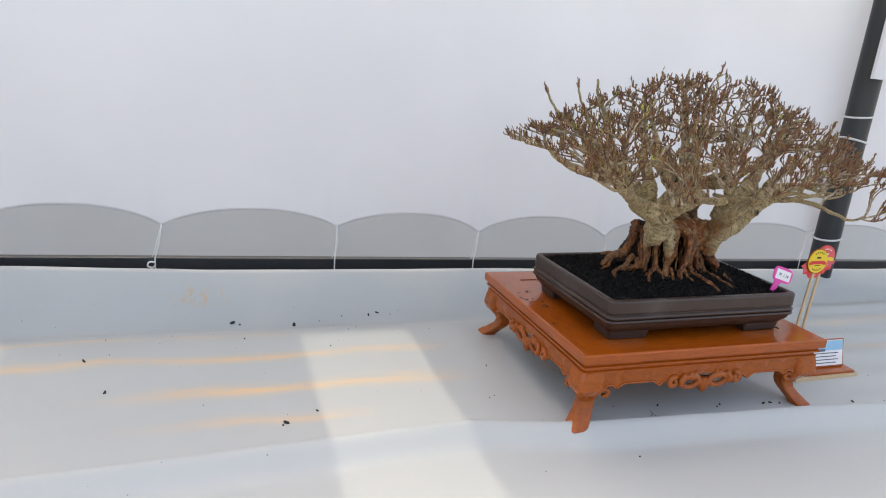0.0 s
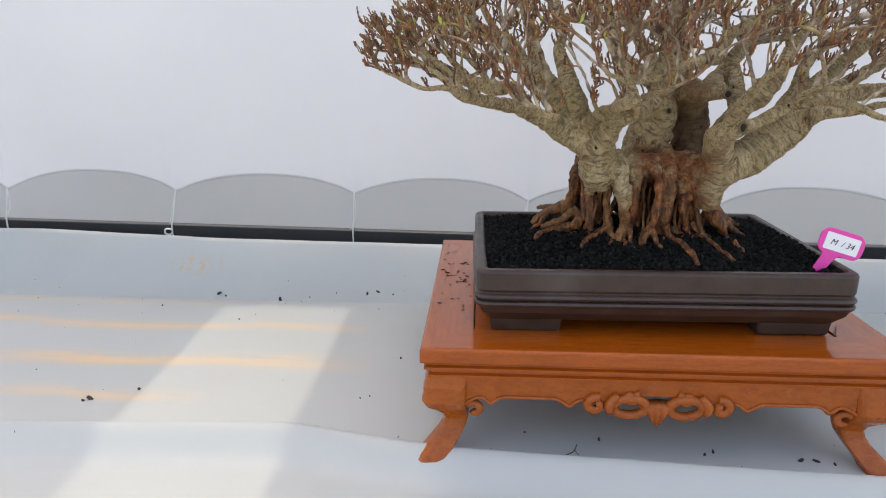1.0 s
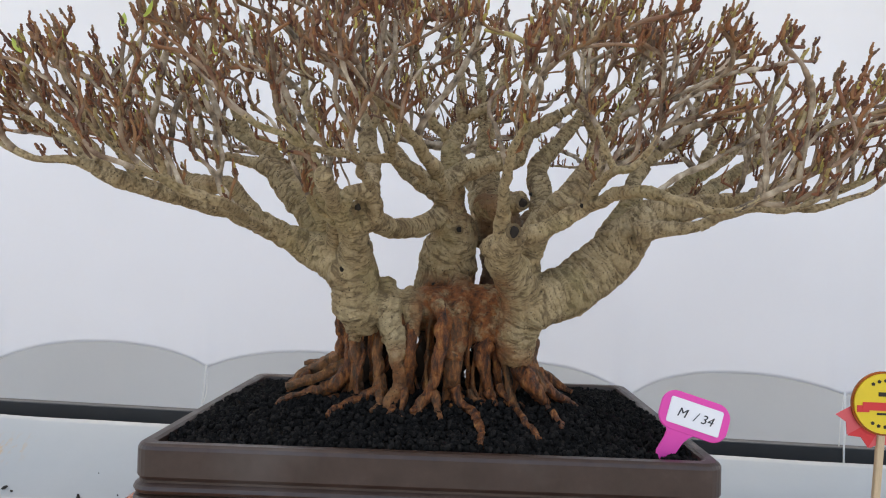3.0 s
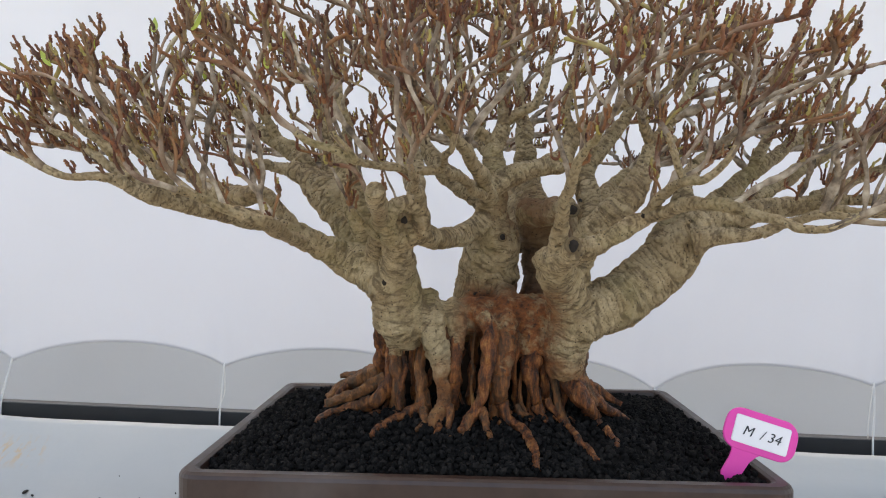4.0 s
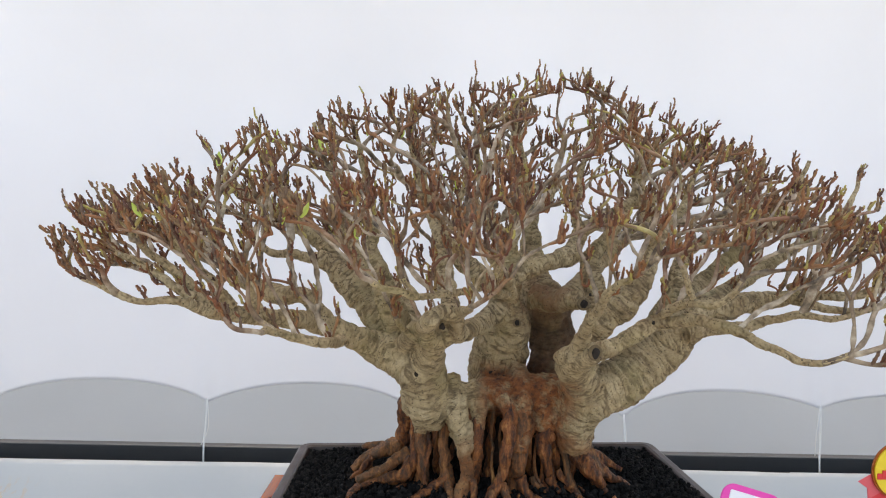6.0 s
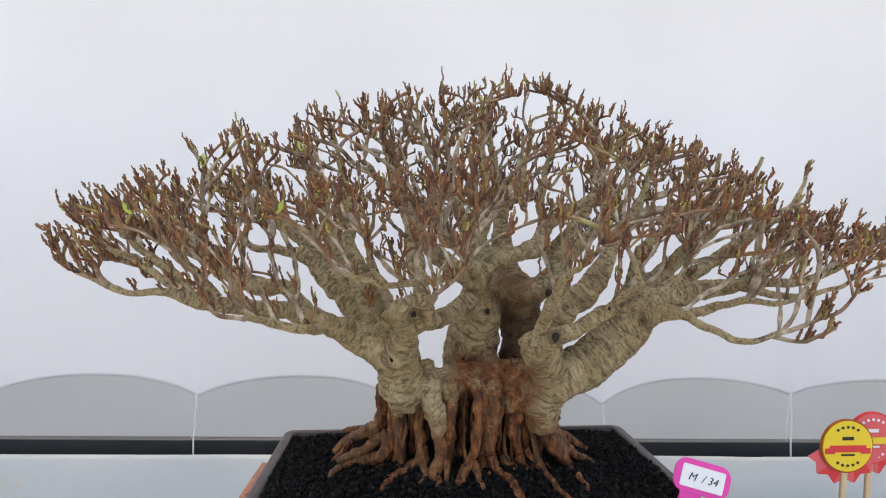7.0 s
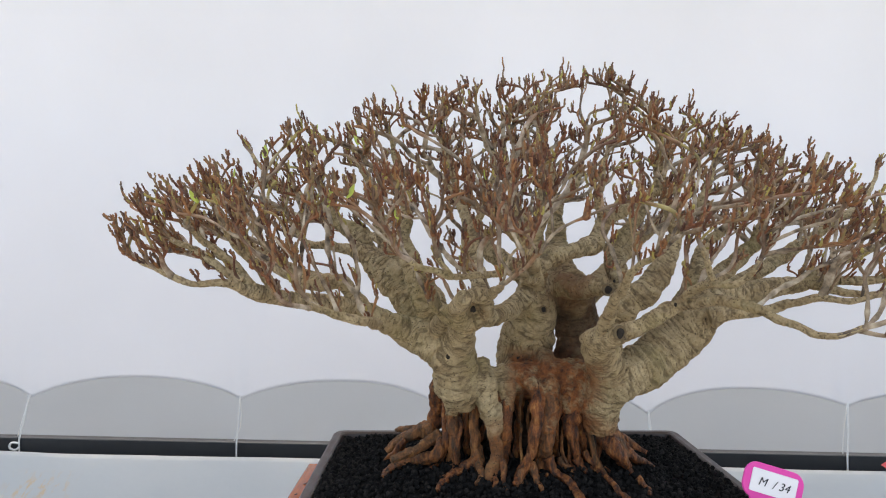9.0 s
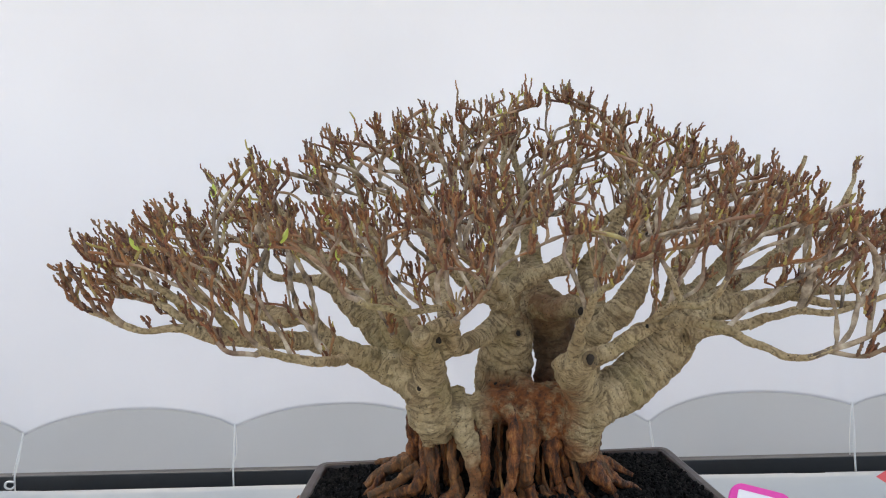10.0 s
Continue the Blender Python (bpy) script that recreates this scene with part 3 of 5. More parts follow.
for side, (px, py, rz, span) in enumerate(((0, -SD / 2 + 0.028, 0, SW - 0.14), (0, SD / 2 - 0.028, 180, SW - 0.14), (-SW / 2 + 0.028, 0, -90, SD - 0.14), (SW / 2 - 0.028, 0, 90, SD - 0.14))):
    ap = apron(span, "apron")
    ap.matrix_basis = pose(px, py, H - 0.062, 0, 0, rz)
    edge = [(-span / 2 + span * i / 60, -0.012, 0) for i in range(61)]
    pts = []
    for x, y, _ in edge:
        a = abs(x) / (span / 2)
        z = -0.042 - 0.015 * math.exp(-((a - 0.44) / 0.035) ** 2) - 0.014 * math.exp(-((a - 0.83) / 0.03) ** 2) - 0.028 * max(0, (a - 0.86) / 0.14) ** 2
        if a > 0.36:
            pts.append((x, y, z))
    for sgn in (-1, 1):
        tube("bead", [p for p in pts if p[0] * sgn > 0], 0.0035, M_CARVE, ap, 6, 0.01)
        eye = [(sgn * (0.052 + 0.030 * math.cos(k * math.pi / 9)), -0.010 - 0.004 * math.sin(k * math.pi / 9), -0.055 + 0.020 * math.sin(k * math.pi / 9)) for k in range(19)]
        tube("eye_scroll", eye, 0.0092, M_CARVE, ap, 8, 0.006)
        tube("scroll", scroll(sgn * 0.052, -0.034, 0.014, 2.2, sgn), 0.0075, M_CARVE, ap, 8, 0.006)
        tube("scroll", scroll(sgn * 0.116, -0.052, 0.018, 1.2, -sgn), 0.0095, M_CARVE, ap, 8, 0.006)
        tube("leaf_carving", [(sgn * 0.076, -0.012, -0.030), (sgn * 0.092, -0.018, -0.048), (sgn * 0.088, -0.014, -0.064)], 0.009, M_CARVE, ap, 8, 0.006)
    shell(ap)


def leg(sx, sy):
    """A short cabriole leg with a shoulder and an outward scroll foot."""
    rings = []
    for z, out, w in ((H - 0.061, 0.000, 0.080), (H - 0.085, 0.004, 0.084), (H - 0.115, 0.007, 0.085), (H - 0.130, 0.003, 0.078), (H - 0.145, -0.007, 0.064), (H - 0.158, -0.014, 0.053), (0.070, -0.016, 0.047), (0.055, -0.012, 0.046), (0.040, -0.002, 0.048), (0.024, 0.012, 0.052), (0.010, 0.024, 0.056), (0.003, 0.028, 0.058), (0.0, 0.028, 0.055)):
        c = 0.014 + 0.074 / 2
        rings.append(rounded(w, w, w * 0.2, z, 4, sx * (SW / 2 - c + out), sy * (SD / 2 - c + out)))
    ob = part("leg", loft(rings), M_CARVE, stand)
    c = SW / 2 - 0.03, SD / 2 - 0.03
    for along in (0, 1):
        q = []
        for k in range(11):
            a, r = 0.5 + k * 0.5, 0.017 * (1 - k / 14)
            off = -0.072 + r * math.cos(a)
            q.append((sx * (c[0] + (off if along == 0 else 0.004)), sy * (c[1] + (0.004 if along == 0 else off)), H - 0.137 + r * math.sin(a)))
        tube("knee_scroll", q, 0.0075, M_CARVE, ob, 8, 0.006)
    return ob


for sx in (-1, 1):
    for sy in (-1, 1):
        leg(sx, sy)
# bracket mark by the panel
part("corner_line", box((0.05, 0.0025, 0.0012), (0, 0, 0)), M_GROOVE, stand).matrix_basis = pose(SW / 2 - 0.088, -SD / 2 + 0.125, H + 0.0004, 0, 0, 62)


def stand_debris():
    pick = random.Random(31)
    bm = bmesh.new()
    for _ in range(34):
        x, y = -SW / 2 + pick.uniform(0.015, 0.09) - 0.012, 3.034 + pick.gauss(0.02, 0.09)
        r = pick.uniform(0.0015, 0.004)
        m = Matrix.Translation((x, y, STAND_TOP + r * 0.3)) @ Euler((0, 0, pick.random() * 3)).to_matrix().to_4x4() @ Matrix.Diagonal((1.8, 0.8, 0.5, 1))
        bmesh.ops.create_icosphere(bm, subdivisions=1, radius=r, matrix=m)
    return tagged(part("wet_grit", bm, M_CRUMB), "wet dark grit spilt on the wooden stand", "grit", kind="stuff")


stand_debris()

# ---- pot ----
PW, PD, RIM = 0.708, 0.486, 1.13
pot = empty("bonsai_pot", (-0.006, 2.977, STAND_TOP), "shallow rectangular dark brown stoneware pot with ridges", "pot")
pot.rotation_euler = (0, 0, radians(1.0))
PH = RIM - STAND_TOP
outer = ((-0.062, 0.022), (-0.034, 0.022), (-0.026, 0.027), (-0.010, 0.045), (-0.004, 0.058), (0.002, 0.062), (0.004, 0.066), (0.002, 0.070), (-0.003, 0.072), (0.002, 0.075), (0.004, 0.079), (0.002, 0.083), (-0.003, 0.086), (-0.003, 0.089), (0.000, 0.094), (0.000, 0.126), (-0.002, 0.130), (-0.006, 0.1325), (-0.016, 0.1325), (-0.020, 0.130), (-0.022, 0.122), (-0.024, 0.07))
rings = [rounded(PW + 2 * o, PD + 2 * o, max(0.012, 0.024 + o), min(z, PH), 6) for o, z in outer]
part("body", loft(rings), M_POT, pot, smooth=False)
for sx in (-1, 1):
    for sy in (-1, 1):
        rings = [rounded(0.135 + e, 0.085 + e, 0.006, z, 3, sx * (PW / 2 - 0.098), sy * (PD / 2 - 0.072)) for z, e in ((0.0, -0.004), (0.003, 0.0), (0.018, 0.004), (0.026, 0.006))]
        part("foot", loft(rings), M_POT, pot)


def soil_height(x, y):
    return -0.012 + 0.05 * math.exp(-((x / 0.27) ** 2 + (y / 0.17) ** 2)) + 0.003 * noise.noise((x * 14, y * 14, 1))


def soil():
    """Black grit: a mounded bed with loose grains over it, in the pot's own coordinates at the rim."""
    verts, faces = [], []
    nx, ny = 90, 62
    w, d = PW / 2 - 0.021, PD / 2 - 0.021
    for i in range(nx + 1):
        for j in range(ny + 1):
            x, y = -w + 2 * w * i / nx, -d + 2 * d * j / ny
            verts.append((x, y, soil_height(x, y) - 0.002))
    for i in range(nx):
        for j in range(ny):
            a = i * (ny + 1) + j
            faces.append((a, a + ny + 1, a + ny + 2, a + 1))
    rng = random.Random(9)
    ico = bmesh.new()
    bmesh.ops.create_icosphere(ico, subdivisions=1, radius=1)
    iv = [v.co.copy() for v in ico.verts]
    ico.verts.index_update()
    idx = [[v.index for v in f.verts] for f in ico.faces]
    ico.free()
    for _ in range(9000):
        x, y = rng.uniform(-w + 0.003, w - 0.003), rng.uniform(-d + 0.003, d - 0.003)
        r = rng.uniform(0.0022, 0.0055)
        m = Matrix.Translation((x, y, soil_height(x, y) + r * 0.35)) @ Euler((rng.random() * 6, rng.random() * 6, rng.random() * 6)).to_matrix().to_4x4() @ Matrix.Diagonal((r * rng.uniform(0.8, 1.4), r * rng.uniform(0.6, 1.1), r * rng.uniform(0.6, 1), 1))
        base = len(verts)
        for v in iv:
            q = m @ (v * rng.uniform(0.8, 1.15))
            verts.append((q.x, q.y, q.z))
        faces.extend(tuple(base + k for k in f) for f in idx)
    ob = from_lists("potting_grit", verts, faces, M_SOIL)
    ob.location = (-0.006, 2.977, RIM)
    ob.rotation_euler = (0, 0, radians(1.0))
    return tagged(ob, "black volcanic grit filling the pot", "soil", kind="stuff")


soil()

# ---- the tree ----
tree = empty("bonsai_tree", (0, 2.97, RIM), "leafless fig bonsai with pale wrinkled bark, aerial roots and brown twigs", "bonsai tree")
THICK, THIN = [], []


def wrinkled(path, seed, sides, lump=0.2, ring=0.08, flute=0.06):
    """Factors for the radius: broad lumps, and fine wrinkles that run round the limb; and how raised each point is, from 0 to 1."""
    run = np.concatenate([[0], np.cumsum(np.linalg.norm(np.diff(path[:, :3], axis=0), axis=1))])
    out, crease = [], []
    angles = [(math.cos(2 * math.pi * k / sides), math.sin(2 * math.pi * k / sides)) for k in range(sides)]
    for s, r in zip(run, path[:, 3]):
        row = []
        amp = min(2.2 * ring, 0.0019 * ring / 0.06 / r)
        for c, d in angles:
            w = noise.noise((s * 290 + seed * 3, c * 1.7, d * 1.7)) + 0.5 * noise.noise((s * 120 + seed, c * 5, d * 5))
            g = noise.noise((s * 14 + seed, c * 3.2, d * 3.2))
            row.append(1 + lump * noise.noise((s * 26 + seed, c * 0.8, d * 0.8)) + amp * w + flute * g)
            crease.append(0.5 + 0.5 * w + 0.15 * g)
        out.append(row)
    return np.array(out), crease


def winding(points, step, sway):
    """A path through the points that wavers a little, as grown wood does."""
    path = spline(points, step)
    k = (len(THICK) + 3 * len(THIN)) * 5.1
    run = np.concatenate([[0], np.cumsum(np.linalg.norm(np.diff(path[:, :3], axis=0), axis=1))])
    ease = np.minimum(1, run / 0.04)
    for axis in range(3):
        path[:, axis] += sway * ease * np.array([0.6 * noise.noise((s * 17 + k, axis * 9.0, 0.5)) + 0.55 * noise.noise((s * 42 + k, axis * 9.0, 7.5)) for s in run])
    path[:, 3] *= 1 + np.array([0.16 * noise.noise((s * 34 + k, 2.0, 4.0)) for s in run])
    return path


def thick(points):
    THICK.append(winding(points, 0.0012, 0.004))


def limb(points):
    THIN.append(winding(points, 0.0012, 0.006))


def root_part(name, points, seed, label=""):
    path = spline(points, 0.0028)
    v, f = [], []
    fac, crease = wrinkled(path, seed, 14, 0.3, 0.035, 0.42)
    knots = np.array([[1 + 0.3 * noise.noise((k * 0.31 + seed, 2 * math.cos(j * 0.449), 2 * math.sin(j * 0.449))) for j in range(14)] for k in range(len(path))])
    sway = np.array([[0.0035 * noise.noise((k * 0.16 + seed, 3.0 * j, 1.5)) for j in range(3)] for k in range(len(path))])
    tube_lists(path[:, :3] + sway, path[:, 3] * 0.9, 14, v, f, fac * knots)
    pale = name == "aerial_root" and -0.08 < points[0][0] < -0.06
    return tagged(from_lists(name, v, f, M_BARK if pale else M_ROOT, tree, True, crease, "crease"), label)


ROOT_COUNT = [0]


def column(points):
    ROOT_COUNT[0] += 1
    x, y, z, r = points[0]
    top = (x, y + 0.012, z + 0.02, r * 0.7)
    x, y, z, r = points[-1]
    root_part("aerial_root", [top, *points, (x * 1.03, y - 0.006, z - 0.02, r * 1.15)], ROOT_COUNT[0] * 7.3)


def creeper(points):
    ROOT_COUNT[0] += 1
    root_part("surface_root", points, ROOT_COUNT[0] * 7.3)


thick([(-0.11, -0.05, 0.127, 0.0277), (-0.114, -0.07, 0.167, 0.038), (-0.12, -0.085, 0.205, 0.0365), (-0.147, -0.075, 0.222, 0.0324), (-0.194, -0.062, 0.242, 0.0246), (-0.206, -0.07, 0.25, 0.0208), (-0.24, -0.09, 0.269, 0.0171), (-0.277, -0.12, 0.289, 0.0142), (-0.308, -0.16, 0.296, 0.0124), (-0.336, -0.2, 0.303, 0.0115), (-0.36, -0.23, 0.31, 0.011), (-0.383, -0.25, 0.318, 0.0101), (-0.398, -0.27, 0.326, 0.0065)])
thick([(-0.262, -0.1, 0.288, 0.0121), (-0.277, -0.12, 0.31, 0.011), (-0.291, -0.13, 0.328, 0.0117), (-0.323, -0.12, 0.324, 0.0142), (-0.367, -0.08, 0.334, 0.0131), (-0.416, -0.02, 0.346, 0.0122), (-0.445, 0.0, 0.362, 0.0089)])
thick([(-0.127, -0.06, 0.22, 0.031), (-0.151, -0.03, 0.255, 0.0291), (-0.189, -0.015, 0.284, 0.0295), (-0.22, -0.005, 0.318, 0.0279), (-0.247, 0.0, 0.347, 0.0241), (-0.27, 0.0, 0.364, 0.0174), (-0.294, 0.0, 0.375, 0.0126)])
thick([(-0.238, 0.0, 0.33, 0.0232), (-0.264, 0.02, 0.359, 0.0187), (-0.288, 0.03, 0.396, 0.0159), (-0.321, 0.04, 0.418, 0.013), (-0.357, 0.05, 0.441, 0.0101)])
thick([(-0.215, 0.01, 0.315, 0.0234), (-0.232, 0.03, 0.359, 0.0179), (-0.246, 0.05, 0.404, 0.0141), (-0.259, 0.06, 0.45, 0.0102)])
thick([(-0.15, -0.05, 0.254, 0.024), (-0.168, -0.07, 0.293, 0.0217), (-0.181, -0.075, 0.329, 0.0189), (-0.192, -0.07, 0.36, 0.0154), (-0.204, -0.06, 0.392, 0.0119), (-0.194, -0.05, 0.424, 0.0092)])
thick([(-0.12, -0.085, 0.214, 0.0321), (-0.113, -0.13, 0.246, 0.0221), (-0.106, -0.17, 0.27, 0.0163), (-0.086, -0.17, 0.276, 0.0147), (-0.055, -0.09, 0.272, 0.0142), (-0.023, -0.04, 0.284, 0.0158), (0.007, -0.01, 0.307, 0.0211)])
thick([(-0.111, -0.185, 0.268, 0.0137), (-0.117, -0.205, 0.29, 0.0102), (-0.105, -0.21, 0.309, 0.0094), (-0.087, -0.2, 0.312, 0.0111), (-0.076, -0.19, 0.296, 0.0104), (-0.08, -0.18, 0.278, 0.0113)])
thick([(-0.148, -0.09, 0.251, 0.0142), (-0.133, -0.16, 0.279, 0.0124), (-0.121, -0.24, 0.298, 0.0098), (-0.115, -0.31, 0.312, 0.0104), (-0.114, -0.33, 0.32, 0.0101)])
thick([(-0.084, -0.19, 0.31, 0.0128), (-0.088, -0.16, 0.336, 0.0124), (-0.095, -0.13, 0.366, 0.0145), (-0.098, -0.13, 0.395, 0.0128), (-0.104, -0.12, 0.423, 0.0086)])
thick([(-0.098, -0.14, 0.291, 0.0118), (-0.098, -0.175, 0.292, 0.0122), (-0.098, -0.19, 0.293, 0.0096)])
thick([(-0.085, -0.05, 0.187, 0.0221), (-0.076, -0.07, 0.165, 0.0199), (-0.065, -0.072, 0.126, 0.0162), (-0.056, -0.072, 0.089, 0.0117)])
thick([(-0.045, -0.035, 0.175, 0.0187), (-0.036, -0.06, 0.154, 0.0137), (-0.038, -0.068, 0.118, 0.0109)])
thick([(-0.028, -0.02, 0.177, 0.0133), (-0.008, -0.055, 0.173, 0.0128), (0.008, -0.08, 0.145, 0.0112), (0.008, -0.087, 0.11, 0.0098)])
thick([(0.029, 0.0, 0.194, 0.0193), (0.03, -0.05, 0.166, 0.0184), (0.029, -0.072, 0.12, 0.0149), (0.025, -0.078, 0.085, 0.0126)])
thick([(0.077, -0.005, 0.179, 0.0212), (0.069, -0.045, 0.147, 0.0185), (0.066, -0.052, 0.112, 0.0147)])
thick([(0.052, -0.01, 0.175, 0.0153), (0.051, -0.04, 0.142, 0.0112), (0.046, -0.05, 0.107, 0.0074)])
thick([(0.103, -0.02, 0.172, 0.0171), (0.09, -0.04, 0.132, 0.0121), (0.087, -0.043, 0.1, 0.0084)])
thick([(-0.105, -0.045, 0.163, 0.0185), (-0.12, -0.035, 0.133, 0.014), (-0.122, -0.04, 0.102, 0.0112)])
thick([(-0.005, 0.0, 0.116, 0.0348), (-0.002, 0.02, 0.152, 0.0433), (0.004, 0.045, 0.194, 0.0473), (0.009, 0.03, 0.232, 0.0456), (0.019, 0.01, 0.265, 0.0361), (0.013, -0.005, 0.302, 0.026), (0.008, -0.02, 0.336, 0.0237), (0.009, -0.03, 0.365, 0.0188), (0.013, -0.03, 0.402, 0.0141), (0.027, -0.02, 0.438, 0.0114)])
thick([(0.022, 0.01, 0.256, 0.0292), (0.029, -0.005, 0.271, 0.0231), (0.03, -0.008, 0.283, 0.0134)])
thick([(0.007, -0.012, 0.324, 0.021), (-0.017, -0.008, 0.34, 0.0173), (-0.041, 0.0, 0.355, 0.0164), (-0.07, 0.01, 0.384, 0.0146), (-0.089, 0.02, 0.41, 0.0118)])
thick([(0.008, -0.05, 0.344, 0.0184), (0.037, -0.055, 0.362, 0.0147), (0.074, -0.05, 0.373, 0.0138), (0.106, -0.04, 0.385, 0.0168), (0.122, -0.04, 0.419, 0.0121), (0.147, -0.04, 0.436, 0.0102), (0.173, -0.04, 0.451, 0.0084)])
thick([(0.082, 0.03, 0.12, 0.0357), (0.094, 0.06, 0.186, 0.0367), (0.099, 0.066, 0.247, 0.0389), (0.085, 0.05, 0.298, 0.0364), (0.07, 0.06, 0.338, 0.0265), (0.064, 0.08, 0.385, 0.0207), (0.065, 0.09, 0.432, 0.0157), (0.061, 0.1, 0.479, 0.0105)])
thick([(0.061, 0.01, 0.314, 0.0234), (0.084, -0.02, 0.311, 0.019), (0.105, -0.06, 0.317, 0.0173), (0.12, -0.075, 0.32, 0.0153)])
thick([(0.121, -0.05, 0.134, 0.0313), (0.116, -0.07, 0.174, 0.0317), (0.103, -0.11, 0.21, 0.0278), (0.088, -0.16, 0.239, 0.0231), (0.091, -0.2, 0.256, 0.0166), (0.098, -0.225, 0.264, 0.0123)])
thick([(0.065, -0.165, 0.244, 0.0107), (0.075, -0.18, 0.251, 0.0145), (0.093, -0.19, 0.254, 0.016), (0.119, -0.2, 0.264, 0.0126), (0.146, -0.2, 0.279, 0.0111), (0.17, -0.2, 0.292, 0.0111), (0.185, -0.2, 0.299, 0.0095)])
thick([(0.118, -0.06, 0.2, 0.0256), (0.123, -0.07, 0.242, 0.0226), (0.139, -0.09, 0.279, 0.0204), (0.164, -0.1, 0.305, 0.0219), (0.187, -0.1, 0.332, 0.0193), (0.206, -0.1, 0.363, 0.0149), (0.218, -0.1, 0.396, 0.0114), (0.237, -0.1, 0.426, 0.0088)])
thick([(0.15, -0.06, 0.286, 0.0183), (0.147, -0.04, 0.332, 0.0177), (0.142, -0.02, 0.374, 0.0152), (0.171, -0.01, 0.413, 0.0115), (0.2, 0.0, 0.444, 0.0097)])
thick([(0.114, -0.05, 0.087, 0.0258), (0.114, -0.06, 0.127, 0.031), (0.131, -0.065, 0.164, 0.0363), (0.174, -0.06, 0.183, 0.0384), (0.216, -0.05, 0.211, 0.0387), (0.249, -0.05, 0.24, 0.0369), (0.271, -0.06, 0.272, 0.032), (0.295, -0.07, 0.298, 0.0244), (0.334, -0.08, 0.31, 0.0197), (0.377, -0.08, 0.316, 0.0152), (0.424, -0.09, 0.324, 0.0111), (0.467, -0.1, 0.329, 0.0083)])
thick([(0.242, -0.03, 0.243, 0.0282), (0.266, -0.02, 0.284, 0.0247), (0.284, -0.01, 0.315, 0.0182), (0.289, 0.0, 0.354, 0.0135), (0.31, 0.01, 0.387, 0.0107)])
thick([(0.273, -0.09, 0.273, 0.0195), (0.3, -0.1, 0.281, 0.0123), (0.331, -0.11, 0.281, 0.0096), (0.351, -0.12, 0.285, 0.0077)])
thick([(0.327, -0.03, 0.306, 0.0169), (0.372, -0.01, 0.33, 0.0134), (0.425, 0.0, 0.359, 0.0116), (0.473, 0.0, 0.391, 0.0097)])
thick([(0.3, 0.03, 0.307, 0.0179), (0.356, 0.06, 0.335, 0.0163), (0.411, 0.07, 0.378, 0.0134), (0.466, 0.08, 0.419, 0.0104)])
thick([(-0.128, -0.05, 0.155, 0.0313), (-0.082, -0.05, 0.162, 0.0249), (-0.036, -0.04, 0.16, 0.0233), (0.007, -0.03, 0.163, 0.0282), (0.059, -0.025, 0.162, 0.0321), (0.105, -0.035, 0.158, 0.0318), (0.134, -0.055, 0.153, 0.0294)])
limb([(-0.396, -0.27, 0.326, 0.0065), (-0.413, -0.29, 0.333, 0.0048), (-0.451, -0.3, 0.335, 0.0041), (-0.482, -0.3, 0.345, 0.0035), (-0.518, -0.3, 0.366, 0.0028), (-0.539, -0.3, 0.393, 0.0019)])
limb([(-0.394, -0.27, 0.333, 0.0065), (-0.419, -0.27, 0.349, 0.0052), (-0.448, -0.27, 0.365, 0.0043), (-0.48, -0.27, 0.387, 0.0033), (-0.502, -0.27, 0.41, 0.0024), (-0.527, -0.27, 0.432, 0.0017)])
limb([(-0.386, -0.25, 0.324, 0.0074), (-0.408, -0.26, 0.355, 0.006), (-0.432, -0.27, 0.378, 0.0046), (-0.449, -0.28, 0.401, 0.0036), (-0.471, -0.28, 0.432, 0.0026), (-0.48, -0.28, 0.457, 0.0019)])
limb([(-0.36, -0.23, 0.319, 0.0076), (-0.382, -0.25, 0.354, 0.006), (-0.404, -0.26, 0.381, 0.0046), (-0.422, -0.27, 0.413, 0.0033), (-0.433, -0.28, 0.451, 0.0022)])
limb([(-0.333, -0.2, 0.312, 0.0064), (-0.347, -0.22, 0.345, 0.0056), (-0.374, -0.23, 0.38, 0.0041), (-0.39, -0.24, 0.414, 0.0034), (-0.409, -0.24, 0.447, 0.002)])
limb([(-0.443, 0.0, 0.36, 0.0089), (-0.47, 0.02, 0.383, 0.0064), (-0.491, 0.03, 0.41, 0.0046), (-0.505, 0.03, 0.441, 0.0028)])
limb([(-0.234, -0.15, 0.265, 0.0076), (-0.231, -0.3, 0.286, 0.0057), (-0.256, -0.34, 0.297, 0.0047), (-0.275, -0.37, 0.308, 0.0042), (-0.282, -0.4, 0.311, 0.003), (-0.296, -0.42, 0.314, 0.0027), (-0.307, -0.43, 0.327, 0.0025), (-0.314, -0.43, 0.342, 0.0022), (-0.312, -0.43, 0.363, 0.0015)])
limb([(-0.275, -0.37, 0.309, 0.0034), (-0.293, -0.38, 0.326, 0.0028), (-0.296, -0.39, 0.349, 0.0023), (-0.299, -0.39, 0.371, 0.0016)])
limb([(-0.289, 0.0, 0.373, 0.0106), (-0.329, -0.01, 0.379, 0.0077), (-0.36, -0.02, 0.384, 0.0057), (-0.382, -0.02, 0.404, 0.0038), (-0.396, -0.02, 0.432, 0.0028)])
limb([(-0.352, 0.05, 0.439, 0.0091), (-0.393, 0.06, 0.464, 0.0071), (-0.428, 0.06, 0.485, 0.0051), (-0.461, 0.06, 0.514, 0.0037), (-0.495, 0.06, 0.559, 0.0026)])
